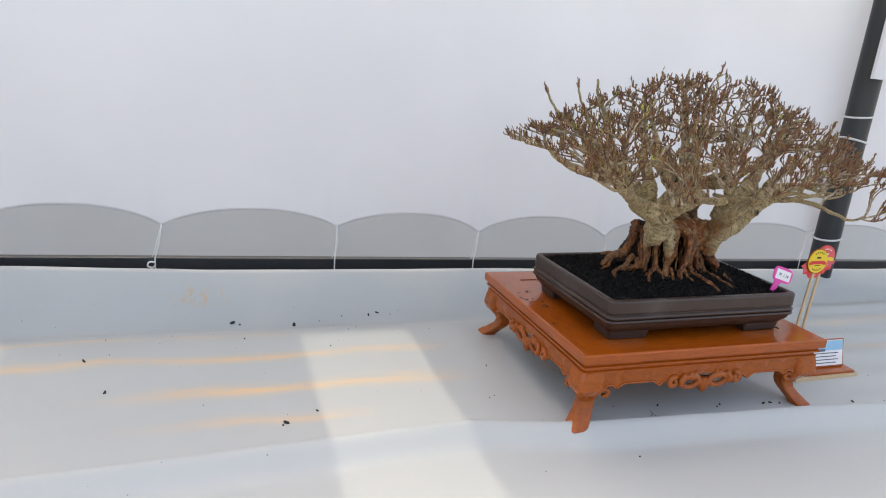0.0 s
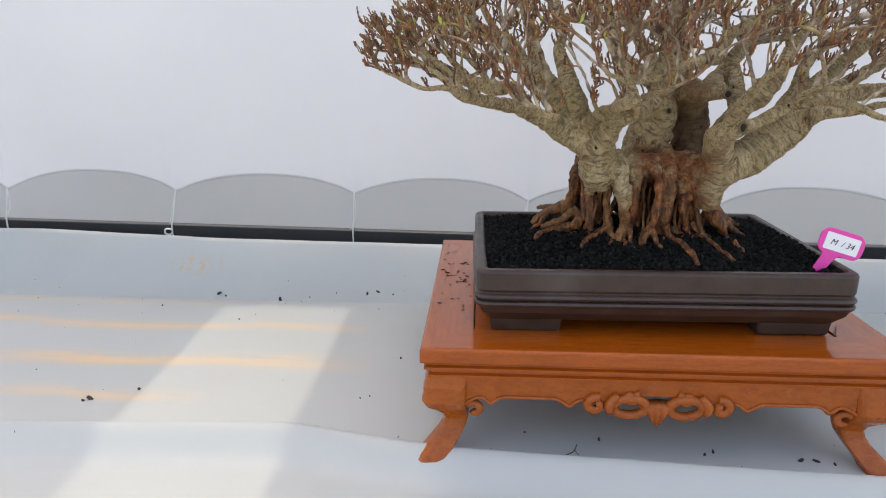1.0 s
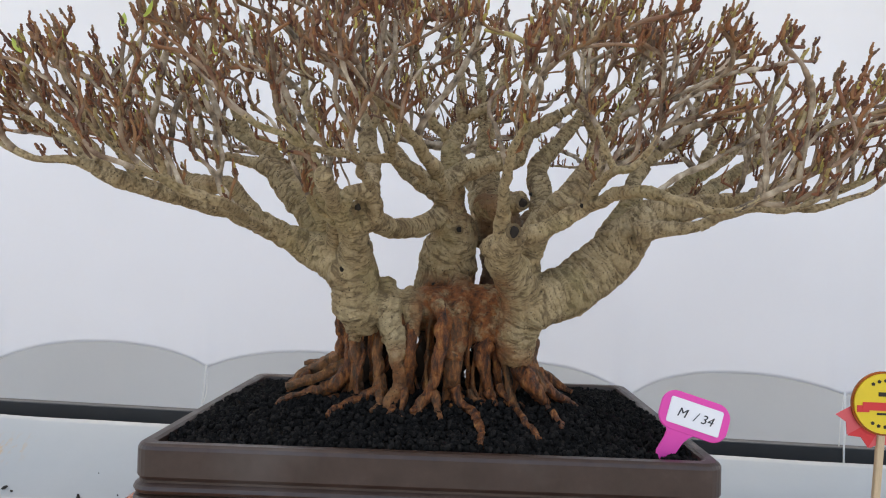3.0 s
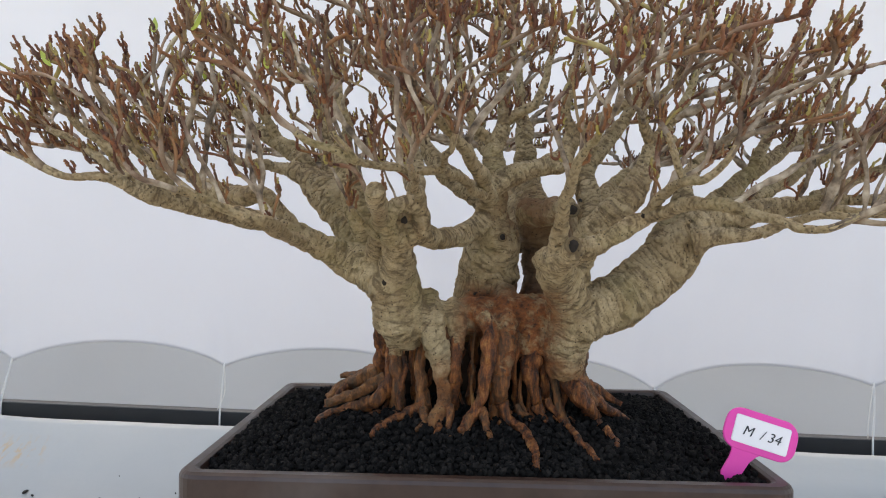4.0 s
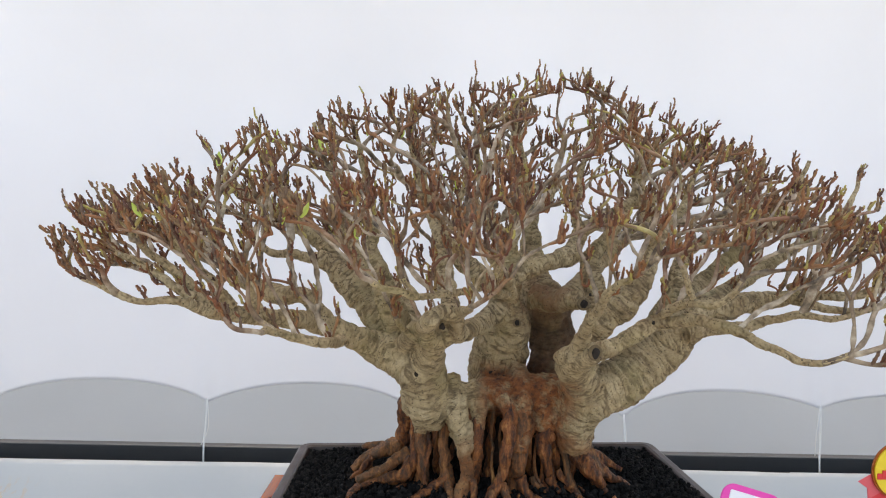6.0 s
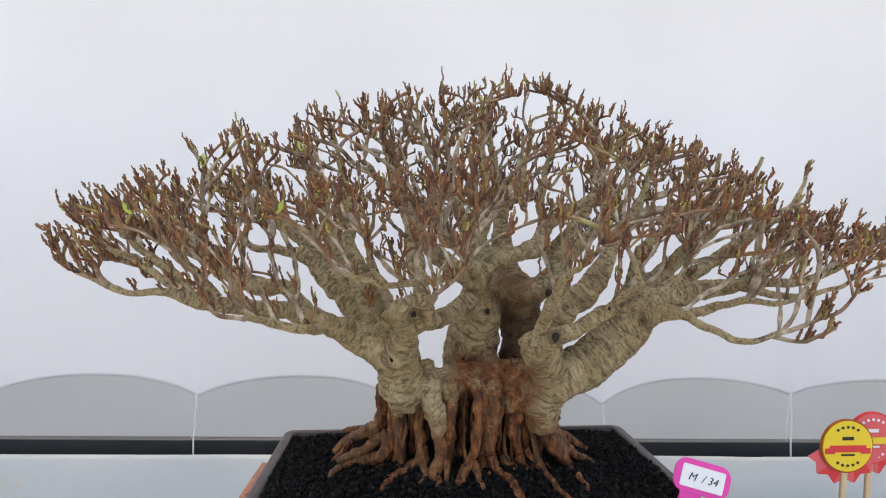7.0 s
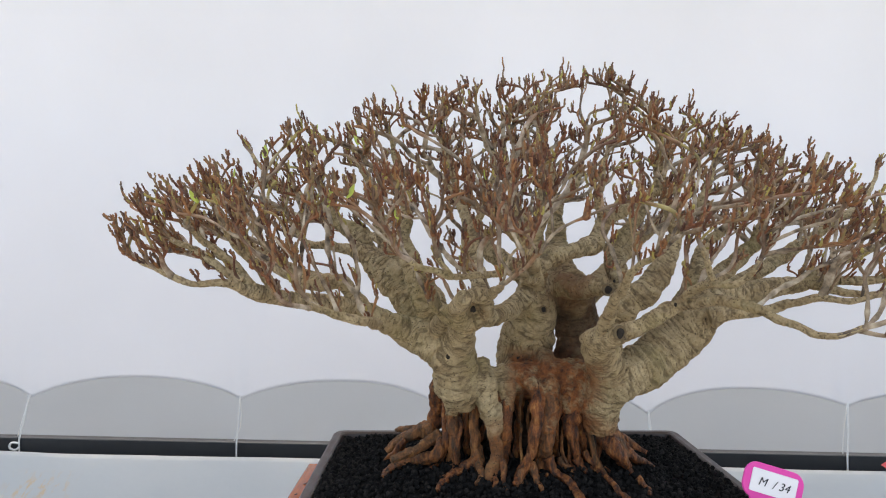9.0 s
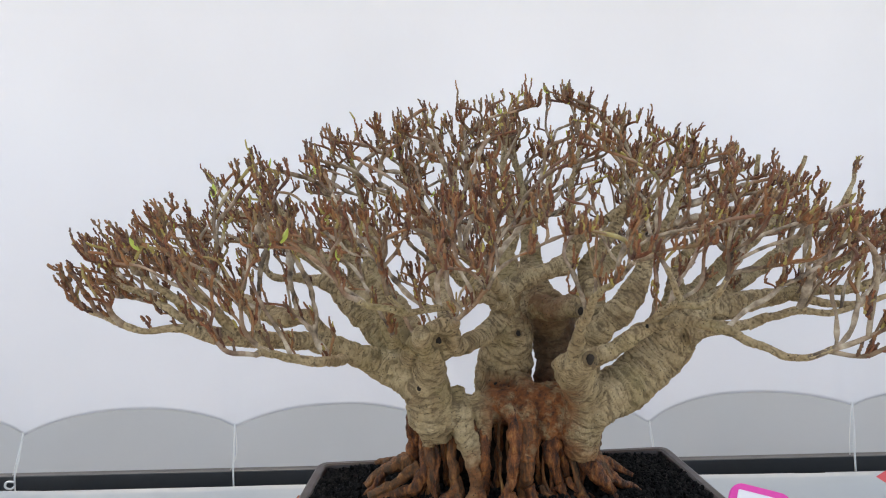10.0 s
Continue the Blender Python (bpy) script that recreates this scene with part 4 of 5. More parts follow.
limb([(-0.321, 0.04, 0.418, 0.009), (-0.337, 0.03, 0.456, 0.0069), (-0.365, 0.03, 0.495, 0.005), (-0.393, 0.03, 0.543, 0.0035), (-0.407, 0.03, 0.586, 0.0026)])
limb([(-0.259, 0.06, 0.448, 0.0092), (-0.275, 0.07, 0.501, 0.0072), (-0.302, 0.08, 0.553, 0.0052), (-0.316, 0.08, 0.603, 0.0031)])
limb([(-0.194, -0.05, 0.421, 0.0083), (-0.207, -0.05, 0.464, 0.0065), (-0.218, -0.05, 0.518, 0.0046), (-0.228, -0.05, 0.572, 0.0028)])
limb([(-0.106, -0.12, 0.423, 0.0077), (-0.123, -0.12, 0.463, 0.006), (-0.135, -0.12, 0.513, 0.0043), (-0.143, -0.12, 0.563, 0.0026)])
limb([(-0.098, -0.13, 0.403, 0.0068), (-0.077, -0.14, 0.44, 0.0055), (-0.068, -0.14, 0.485, 0.0042), (-0.06, -0.14, 0.542, 0.0025)])
limb([(-0.089, 0.02, 0.41, 0.0098), (-0.109, 0.03, 0.456, 0.0079), (-0.124, 0.04, 0.506, 0.006), (-0.138, 0.05, 0.576, 0.0035)])
limb([(0.027, -0.02, 0.438, 0.0104), (0.023, -0.02, 0.487, 0.0076), (0.016, -0.02, 0.542, 0.0057), (0.02, -0.02, 0.606, 0.0033)])
limb([(0.015, -0.03, 0.406, 0.0094), (-0.017, -0.05, 0.441, 0.0074), (-0.035, -0.06, 0.489, 0.0055), (-0.044, -0.06, 0.551, 0.0037)])
limb([(0.027, -0.02, 0.442, 0.0085), (0.068, -0.03, 0.471, 0.0066), (0.087, -0.03, 0.512, 0.0052), (0.096, -0.03, 0.576, 0.0033)])
limb([(0.174, -0.04, 0.452, 0.0074), (0.2, -0.04, 0.467, 0.006), (0.237, -0.04, 0.472, 0.0051), (0.269, -0.04, 0.501, 0.0037), (0.287, -0.04, 0.547, 0.0028)])
limb([(0.122, -0.04, 0.418, 0.0084), (0.111, -0.05, 0.459, 0.0065), (0.12, -0.05, 0.509, 0.0046), (0.133, -0.05, 0.571, 0.0032)])
limb([(0.061, 0.1, 0.478, 0.0095), (0.052, 0.11, 0.537, 0.0074), (0.042, 0.12, 0.602, 0.0054), (0.048, 0.12, 0.664, 0.0032)])
limb([(0.237, -0.1, 0.426, 0.0079), (0.263, -0.1, 0.461, 0.0061), (0.275, -0.1, 0.504, 0.0044), (0.288, -0.1, 0.551, 0.0026)])
limb([(0.218, -0.1, 0.396, 0.0079), (0.196, -0.12, 0.433, 0.006), (0.188, -0.13, 0.478, 0.0043), (0.192, -0.13, 0.528, 0.0026)])
limb([(0.2, 0.0, 0.444, 0.0087), (0.221, 0.0, 0.489, 0.0068), (0.225, 0.0, 0.546, 0.0048), (0.215, 0.0, 0.612, 0.0029)])
limb([(0.31, 0.01, 0.387, 0.0097), (0.349, 0.02, 0.419, 0.0079), (0.383, 0.03, 0.459, 0.006), (0.402, 0.03, 0.513, 0.0045), (0.411, 0.03, 0.561, 0.003)])
limb([(0.183, -0.2, 0.298, 0.0087), (0.204, -0.25, 0.308, 0.0075), (0.226, -0.3, 0.307, 0.0063), (0.244, -0.34, 0.302, 0.0053), (0.255, -0.37, 0.29, 0.0045), (0.272, -0.385, 0.281, 0.0038), (0.294, -0.4, 0.289, 0.0033), (0.314, -0.42, 0.3, 0.0027), (0.338, -0.43, 0.311, 0.0023), (0.361, -0.44, 0.33, 0.0019), (0.378, -0.44, 0.353, 0.0015)])
limb([(0.305, -0.4, 0.291, 0.0028), (0.321, -0.42, 0.286, 0.0025), (0.335, -0.44, 0.295, 0.0021), (0.349, -0.45, 0.31, 0.0016)])
limb([(0.185, -0.2, 0.303, 0.0071), (0.192, -0.24, 0.32, 0.0057), (0.201, -0.28, 0.336, 0.0047), (0.214, -0.31, 0.336, 0.0039), (0.229, -0.33, 0.353, 0.0034), (0.236, -0.34, 0.378, 0.0027), (0.239, -0.34, 0.411, 0.002)])
limb([(0.201, -0.28, 0.337, 0.0043), (0.185, -0.3, 0.36, 0.0035), (0.174, -0.31, 0.387, 0.0028), (0.165, -0.31, 0.415, 0.0021)])
limb([(0.467, -0.1, 0.329, 0.0079), (0.506, -0.11, 0.33, 0.0064), (0.543, -0.12, 0.342, 0.0052), (0.571, -0.13, 0.359, 0.0039), (0.589, -0.14, 0.392, 0.0025)])
limb([(0.424, -0.09, 0.324, 0.0089), (0.448, -0.12, 0.315, 0.0065), (0.48, -0.14, 0.31, 0.0051), (0.509, -0.16, 0.318, 0.0041), (0.537, -0.18, 0.331, 0.0032), (0.562, -0.18, 0.349, 0.0024)])
limb([(0.351, -0.12, 0.285, 0.0077), (0.373, -0.14, 0.297, 0.0063), (0.401, -0.16, 0.307, 0.0054), (0.432, -0.18, 0.306, 0.004), (0.456, -0.2, 0.314, 0.0032), (0.484, -0.2, 0.333, 0.0024)])
limb([(0.473, 0.0, 0.391, 0.0087), (0.516, 0.0, 0.417, 0.0072), (0.554, 0.0, 0.45, 0.0058), (0.578, 0.0, 0.484, 0.0039), (0.592, 0.0, 0.517, 0.0027)])
limb([(0.443, -0.06, 0.335, 0.0082), (0.498, -0.06, 0.357, 0.0068), (0.538, -0.07, 0.378, 0.0054), (0.583, -0.07, 0.406, 0.0041), (0.605, -0.07, 0.442, 0.0027)])
limb([(0.466, 0.08, 0.419, 0.0093), (0.512, 0.09, 0.461, 0.0073), (0.538, 0.09, 0.507, 0.0052), (0.558, 0.09, 0.554, 0.0031)])
limb([(0.411, 0.07, 0.378, 0.0103), (0.431, 0.06, 0.428, 0.0076), (0.451, 0.06, 0.483, 0.0056), (0.465, 0.06, 0.558, 0.0036)])
limb([(-0.002, -0.12, 0.328, 0.0069), (-0.052, -0.24, 0.347, 0.0049), (-0.096, -0.3, 0.343, 0.0044), (-0.128, -0.35, 0.345, 0.0039), (-0.153, -0.38, 0.354, 0.0035), (-0.175, -0.4, 0.365, 0.0031), (-0.19, -0.42, 0.379, 0.0025), (-0.199, -0.43, 0.401, 0.0018)])
limb([(-0.128, -0.35, 0.345, 0.0036), (-0.14, -0.38, 0.363, 0.003), (-0.145, -0.39, 0.385, 0.0025), (-0.149, -0.39, 0.409, 0.0019)])
limb([(-0.052, -0.24, 0.347, 0.0042), (-0.037, -0.3, 0.367, 0.0034), (-0.033, -0.32, 0.391, 0.0027), (-0.025, -0.33, 0.419, 0.002)])
limb([(-0.115, -0.16, 0.261, 0.0058), (-0.137, -0.2, 0.281, 0.0047), (-0.153, -0.22, 0.299, 0.0039), (-0.159, -0.225, 0.31, 0.0023)])
# limbs at the back and the front
limb([(-0.076, -0.24, 0.316, 0.006), (-0.07, -0.39, 0.338, 0.0031), (-0.053, -0.44, 0.357, 0.0023), (-0.039, -0.46, 0.374, 0.0017)])
limb([(0.067, 0.11, 0.276, 0.0294), (0.061, 0.21, 0.348, 0.0205), (0.021, 0.26, 0.417, 0.0142), (-0.022, 0.31, 0.492, 0.0098)])
limb([(0.099, 0.11, 0.255, 0.0273), (0.197, 0.21, 0.337, 0.0182), (0.286, 0.28, 0.408, 0.0132), (0.379, 0.34, 0.473, 0.0088)])
limb([(-0.143, 0.02, 0.232, 0.0214), (-0.153, 0.11, 0.274, 0.0168), (-0.188, 0.18, 0.324, 0.0133), (-0.26, 0.24, 0.379, 0.0093), (-0.324, 0.28, 0.427, 0.0072)])
limb([(0.005, -0.09, 0.326, 0.0123), (-0.018, -0.19, 0.369, 0.0079), (-0.05, -0.26, 0.398, 0.0051), (-0.077, -0.32, 0.423, 0.0034)])
limb([(0.082, -0.19, 0.256, 0.0111), (0.083, -0.28, 0.32, 0.0064), (0.092, -0.34, 0.357, 0.004), (0.101, -0.39, 0.376, 0.0025)])
column([(-0.14, 0.0, 0.156, 0.0193), (-0.148, 0.005, 0.107, 0.0136), (-0.154, 0.015, 0.076, 0.0127), (-0.176, 0.03, 0.058, 0.0129), (-0.206, 0.03, 0.045, 0.0089)])
column([(-0.132, -0.03, 0.133, 0.0085), (-0.134, -0.035, 0.096, 0.0065), (-0.135, -0.045, 0.055, 0.0065), (-0.154, -0.018, 0.025, 0.0048)])
column([(-0.12, -0.035, 0.138, 0.0131), (-0.122, -0.04, 0.097, 0.0112), (-0.119, -0.045, 0.059, 0.0102), (-0.121, -0.039, 0.031, 0.0112)])
column([(-0.096, -0.03, 0.132, 0.0075), (-0.1, -0.035, 0.086, 0.0056), (-0.099, -0.015, 0.034, 0.0067)])
column([(-0.085, -0.045, 0.149, 0.0102), (-0.089, -0.05, 0.099, 0.0083), (-0.085, -0.055, 0.053, 0.0092), (-0.083, -0.062, 0.032, 0.0109)])
column([(-0.072, -0.072, 0.153, 0.0144), (-0.065, -0.075, 0.126, 0.0171), (-0.056, -0.075, 0.086, 0.0126), (-0.051, -0.07, 0.048, 0.0109), (-0.061, -0.085, 0.029, 0.0107)])
column([(-0.054, -0.06, 0.156, 0.0091), (-0.051, -0.065, 0.129, 0.0082), (-0.046, -0.07, 0.075, 0.0063), (-0.049, -0.074, 0.03, 0.0063)])
column([(-0.035, -0.06, 0.151, 0.01), (-0.038, -0.07, 0.121, 0.0109), (-0.04, -0.075, 0.085, 0.0099), (-0.04, -0.057, 0.035, 0.0092)])
column([(0.008, -0.085, 0.146, 0.0098), (0.007, -0.09, 0.106, 0.0098), (-0.0, -0.09, 0.062, 0.0089), (-0.014, -0.087, 0.029, 0.008)])
column([(0.029, -0.062, 0.151, 0.0146), (0.028, -0.075, 0.121, 0.0153), (0.024, -0.08, 0.077, 0.0134), (0.022, -0.065, 0.036, 0.0136)])
column([(0.012, -0.06, 0.127, 0.0082), (0.018, -0.065, 0.082, 0.0064), (0.015, -0.058, 0.035, 0.0064)])
column([(0.048, -0.05, 0.135, 0.0083), (0.043, -0.055, 0.089, 0.0055), (0.05, -0.032, 0.037, 0.0056)])
column([(0.067, -0.045, 0.143, 0.0148), (0.066, -0.055, 0.103, 0.0147), (0.069, -0.06, 0.067, 0.01), (0.079, -0.053, 0.032, 0.0074)])
column([(0.09, -0.04, 0.132, 0.0112), (0.086, -0.045, 0.087, 0.0074), (0.093, -0.024, 0.034, 0.0066)])
column([(-0.015, -0.03, 0.141, 0.0094), (-0.014, -0.03, 0.084, 0.0066), (-0.02, -0.035, 0.038, 0.0065)])
column([(0.137, -0.04, 0.113, 0.013), (0.137, -0.04, 0.08, 0.0121), (0.148, -0.05, 0.061, 0.0101)])
creeper([(-0.155, 0.01, 0.072, 0.0127), (-0.185, 0.02, 0.059, 0.0108), (-0.213, 0.02, 0.043, 0.0089), (-0.236, 0.015, 0.027, 0.0059)])
creeper([(-0.145, -0.01, 0.062, 0.0115), (-0.17, -0.03, 0.055, 0.0094), (-0.198, -0.05, 0.044, 0.0074), (-0.222, -0.06, 0.038, 0.0055)])
creeper([(-0.136, -0.03, 0.057, 0.0103), (-0.152, -0.05, 0.044, 0.0092), (-0.187, -0.017, 0.022, 0.0086), (-0.217, -0.03, 0.016, 0.0075), (-0.232, -0.061, 0.011, 0.0046)])
creeper([(-0.204, 0.01, 0.046, 0.0058), (-0.22, 0.0, 0.031, 0.0048), (-0.238, 0.012, 0.012, 0.0034)])
creeper([(-0.176, 0.05, 0.053, 0.0081), (-0.209, 0.055, 0.055, 0.0061), (-0.223, 0.05, 0.053, 0.004)])
creeper([(-0.078, -0.06, 0.041, 0.0091), (-0.107, -0.067, 0.027, 0.0082), (-0.13, -0.094, 0.02, 0.0066), (-0.146, -0.121, 0.012, 0.0043)])
creeper([(-0.051, -0.07, 0.048, 0.0081), (-0.055, -0.082, 0.028, 0.0054), (-0.06, -0.128, 0.016, 0.003)])
creeper([(-0.046, -0.08, 0.041, 0.0063), (-0.045, -0.099, 0.024, 0.004), (-0.043, -0.129, 0.016, 0.0026)])
creeper([(-0.083, -0.06, 0.036, 0.0082), (-0.079, -0.092, 0.024, 0.0062), (-0.086, -0.109, 0.019, 0.0035)])
creeper([(-0.007, -0.09, 0.048, 0.0089), (-0.02, -0.098, 0.026, 0.0079), (-0.032, -0.119, 0.02, 0.0043)])
creeper([(-0.015, -0.1, 0.036, 0.0061), (-0.022, -0.117, 0.02, 0.0035), (-0.034, -0.125, 0.017, 0.0021)])
creeper([(-0.0, -0.09, 0.044, 0.0071), (0.005, -0.107, 0.023, 0.0052), (0.01, -0.131, 0.017, 0.003)])
creeper([(0.024, -0.085, 0.051, 0.0107), (0.036, -0.089, 0.028, 0.0071), (0.054, -0.112, 0.021, 0.0065), (0.063, -0.141, 0.014, 0.0059), (0.062, -0.194, 0.002, 0.0044)])
creeper([(0.046, -0.06, 0.044, 0.0046), (0.053, -0.063, 0.032, 0.0055), (0.064, -0.065, 0.03, 0.0036)])
creeper([(0.072, -0.065, 0.045, 0.0064), (0.083, -0.062, 0.029, 0.0046), (0.086, -0.077, 0.026, 0.0027)])
creeper([(0.089, -0.05, 0.05, 0.0055), (0.107, -0.062, 0.027, 0.005), (0.123, -0.118, 0.015, 0.0047), (0.139, -0.168, 0.004, 0.0033)])
creeper([(0.121, -0.05, 0.078, 0.0184), (0.138, -0.07, 0.05, 0.0127), (0.159, -0.044, 0.024, 0.0093), (0.164, -0.062, 0.02, 0.0055)])
creeper([(0.144, -0.03, 0.068, 0.0122), (0.168, -0.05, 0.04, 0.0083), (0.2, -0.015, 0.019, 0.0057), (0.211, -0.025, 0.016, 0.0033)])
creeper([(0.163, -0.09, 0.024, 0.0053), (0.171, -0.101, 0.013, 0.0053), (0.174, -0.123, 0.009, 0.0034)])
creeper([(0.157, 0.0, 0.056, 0.0087), (0.186, 0.005, 0.043, 0.0068), (0.206, 0.0, 0.032, 0.0039)])
creeper([(0.04, -0.07, 0.038, 0.0045), (0.031, -0.079, 0.029, 0.0036), (0.022, -0.096, 0.025, 0.0026)])
HEAVY = THICK + THIN


def thin_roots():
    """Thin aerial roots that hang between the heavy ones."""
    pick = random.Random(12)
    for k in range(18):
        x = -0.14 + 0.26 * (k + pick.random()) / 18
        y = -0.06 + 0.045 * pick.random() + 0.02 * abs(x) / 0.15
        r = pick.uniform(0.002, 0.0048)
        top_z = pick.uniform(0.10, 0.15)
        pts = [(x, y, top_z, r)]
        for i in range(1, 4):
            pts.append((x + pick.gauss(0, 0.006), y - 0.006 * i + pick.gauss(0, 0.003), top_z * (1 - i / 4), r * pick.uniform(0.8, 1.2)))
        e = pts[-1]
        zs = soil_height(e[0] * 1.08, e[1] - 0.012)
        pts.append((e[0] * 1.08, e[1] - 0.012, zs, r))
        pts.append((e[0] * 1.2 + pick.gauss(0, 0.008), e[1] - 0.03, soil_height(e[0] * 1.2, e[1] - 0.03) - 0.002, r * 0.5))
        ROOT_COUNT[0] += 1
        root_part("thin_root", pts, ROOT_COUNT[0] * 7.3)


thin_roots()


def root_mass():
    """The core behind the hanging roots, coloured near-black for the shade in their gaps."""
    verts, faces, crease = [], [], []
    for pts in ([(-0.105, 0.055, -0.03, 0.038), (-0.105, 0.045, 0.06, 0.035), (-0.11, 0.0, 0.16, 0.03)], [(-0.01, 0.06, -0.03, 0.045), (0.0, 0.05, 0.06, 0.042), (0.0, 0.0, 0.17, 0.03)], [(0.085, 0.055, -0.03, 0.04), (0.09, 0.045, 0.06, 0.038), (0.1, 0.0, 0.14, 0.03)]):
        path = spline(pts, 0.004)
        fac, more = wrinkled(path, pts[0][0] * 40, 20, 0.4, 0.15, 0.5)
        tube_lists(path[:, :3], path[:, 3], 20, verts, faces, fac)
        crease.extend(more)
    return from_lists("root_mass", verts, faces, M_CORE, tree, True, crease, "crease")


root_mass()


def trunk():
    """Trunks and thick limbs grown into one body, with lumps and wrinkles that run round each limb."""
    verts, faces, mid, along, runs, owner = [], [], [], [], [], []
    for i, path in enumerate(THICK):
        P = path[::3]
        tube_lists(P[:, :3], P[:, 3], 18, verts, faces)
        T = np.gradient(P[:, :3], axis=0)
        T /= np.linalg.norm(T, axis=1)[:, None] + 1e-9
        run = np.concatenate([[0], np.cumsum(np.linalg.norm(np.diff(P[:, :3], axis=0), axis=1))])
        mid.extend(P), along.extend(T), runs.extend(run), owner.extend([i] * len(P))
    rough = from_lists("rough", verts, faces, M_BARK)
    m = rough.modifiers.new("fuse", "REMESH")
    m.mode, m.voxel_size = "VOXEL", 0.0017
    m = rough.modifiers.new("soften", "SMOOTH")
    m.factor, m.iterations = 0.5, 9
    bpy.context.view_layer.update()
    me = bpy.data.meshes.new_from_object(rough.evaluated_get(bpy.context.evaluated_depsgraph_get()))
    bpy.data.objects.remove(rough)
    tree_of = kdtree.KDTree(len(mid))
    for k, p in enumerate(mid):
        tree_of.insert(p[:3], k)
    tree_of.balance()
    n = len(me.vertices)
    co, no = np.zeros(n * 3), np.zeros(n * 3)
    me.vertices.foreach_get("co", co)
    me.vertex_normals.foreach_get("vector", no)
    co, no = co.reshape(n, 3), no.reshape(n, 3)
    push, crease = np.zeros(n), np.zeros(n)
    for k in range(n):
        v = Vector(co[k])
        _, j, _ = tree_of.find(v)
        r = mid[j][3]
        rel = co[k] - mid[j][:3]
        s = runs[j] + float(np.dot(rel, along[j]))
        d = Vector(rel).normalized()
        bend = 0.5 * noise.noise(v * 55)
        w = noise.noise((s * 175 + bend * 1.8 + owner[j] * 7.7, d.x * 0.9 + 0.6 * d.z, d.y * 0.9 - 0.6 * d.z))
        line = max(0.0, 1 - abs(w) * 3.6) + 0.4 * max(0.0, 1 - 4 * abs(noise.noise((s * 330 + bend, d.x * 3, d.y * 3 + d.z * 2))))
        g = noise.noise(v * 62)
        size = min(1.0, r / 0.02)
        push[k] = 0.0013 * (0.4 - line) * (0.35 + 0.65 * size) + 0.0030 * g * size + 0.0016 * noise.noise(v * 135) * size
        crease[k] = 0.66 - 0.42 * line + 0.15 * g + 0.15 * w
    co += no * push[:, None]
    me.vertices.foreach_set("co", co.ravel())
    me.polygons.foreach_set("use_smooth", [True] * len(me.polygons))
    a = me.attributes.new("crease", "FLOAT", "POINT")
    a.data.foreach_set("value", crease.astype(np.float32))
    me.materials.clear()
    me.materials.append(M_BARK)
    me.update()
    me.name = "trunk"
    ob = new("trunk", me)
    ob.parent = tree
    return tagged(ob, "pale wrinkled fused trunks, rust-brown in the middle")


trunk()


def thin_limbs():
    for i, path in enumerate(THIN):
        keep = path[path[:, 3] > 0.0030]
        if len(keep) < 6:
            continue
        v, f = [], []
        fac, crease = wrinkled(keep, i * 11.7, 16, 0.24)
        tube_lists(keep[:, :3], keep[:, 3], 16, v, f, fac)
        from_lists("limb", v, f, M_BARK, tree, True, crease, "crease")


thin_limbs()


def hollow(place, way, r, lip=False):
    """A cut end or knot hole in the bark: a solid blob, dark for the shade inside."""
    r *= 0.8 if lip else 0.6
    d = Vector(way).normalized()
    m = Matrix.Translation(place) @ d.to_track_quat("Z", "Y").to_matrix().to_4x4()
    bm = bmesh.new()
    bmesh.ops.create_icosphere(bm, subdivisions=3, radius=1)
    for v in bm.verts:
        v.co *= 1 + 0.45 * noise.noise(v.co * 1.4 + Vector(place) * 50)
    bmesh.ops.transform(bm, matrix=m @ Matrix.Diagonal((r * 0.8, r, r * 0.45, 1)), verts=bm.verts)
    ob = part("knot_hole", bm, M_HOLE, tree, "knot hole with its shaded inside painted dark", True)
    if lip:
        ring = [m @ Vector((1.15 * r * math.cos(a * math.pi / 6), 1.15 * r * math.sin(a * math.pi / 6), -0.2 * r)) for a in range(13)]
        tube("knot_lip", [tuple(p) for p in ring], r * 0.36, M_BARK, ob, 8, 0.003)


hollow((-0.131, -0.124, 0.214), (0.1, -1, 0.1), 0.006)
hollow((0.0955, -0.2405, 0.266), (0.3, -1, 0.05), 0.0085, True)
hollow((0.116, -0.093, 0.313), (0.2, -1, 0.0), 0.0085, True)
hollow((0.127, -0.086, 0.326), (0.4, -1, 0.2), 0.0045)
hollow((0.026, -0.030, 0.276), (0.2, -1, 0.3), 0.006, True)
hollow((-0.097, -0.2045, 0.293), (0.0, -1, 0.1), 0.0075)
hollow((-0.011, -0.002, 0.190), (-0.2, -1, 0.3), 0.012)
hollow((0.012, -0.010, 0.185), (0.1, -1, 0.3), 0.009)
hollow((-0.252, -0.082, 0.259), (0.0, -1, -0.3), 0.004)
hollow((0.178, -0.212, 0.301), (0.2, -1, 0.1), 0.0045)


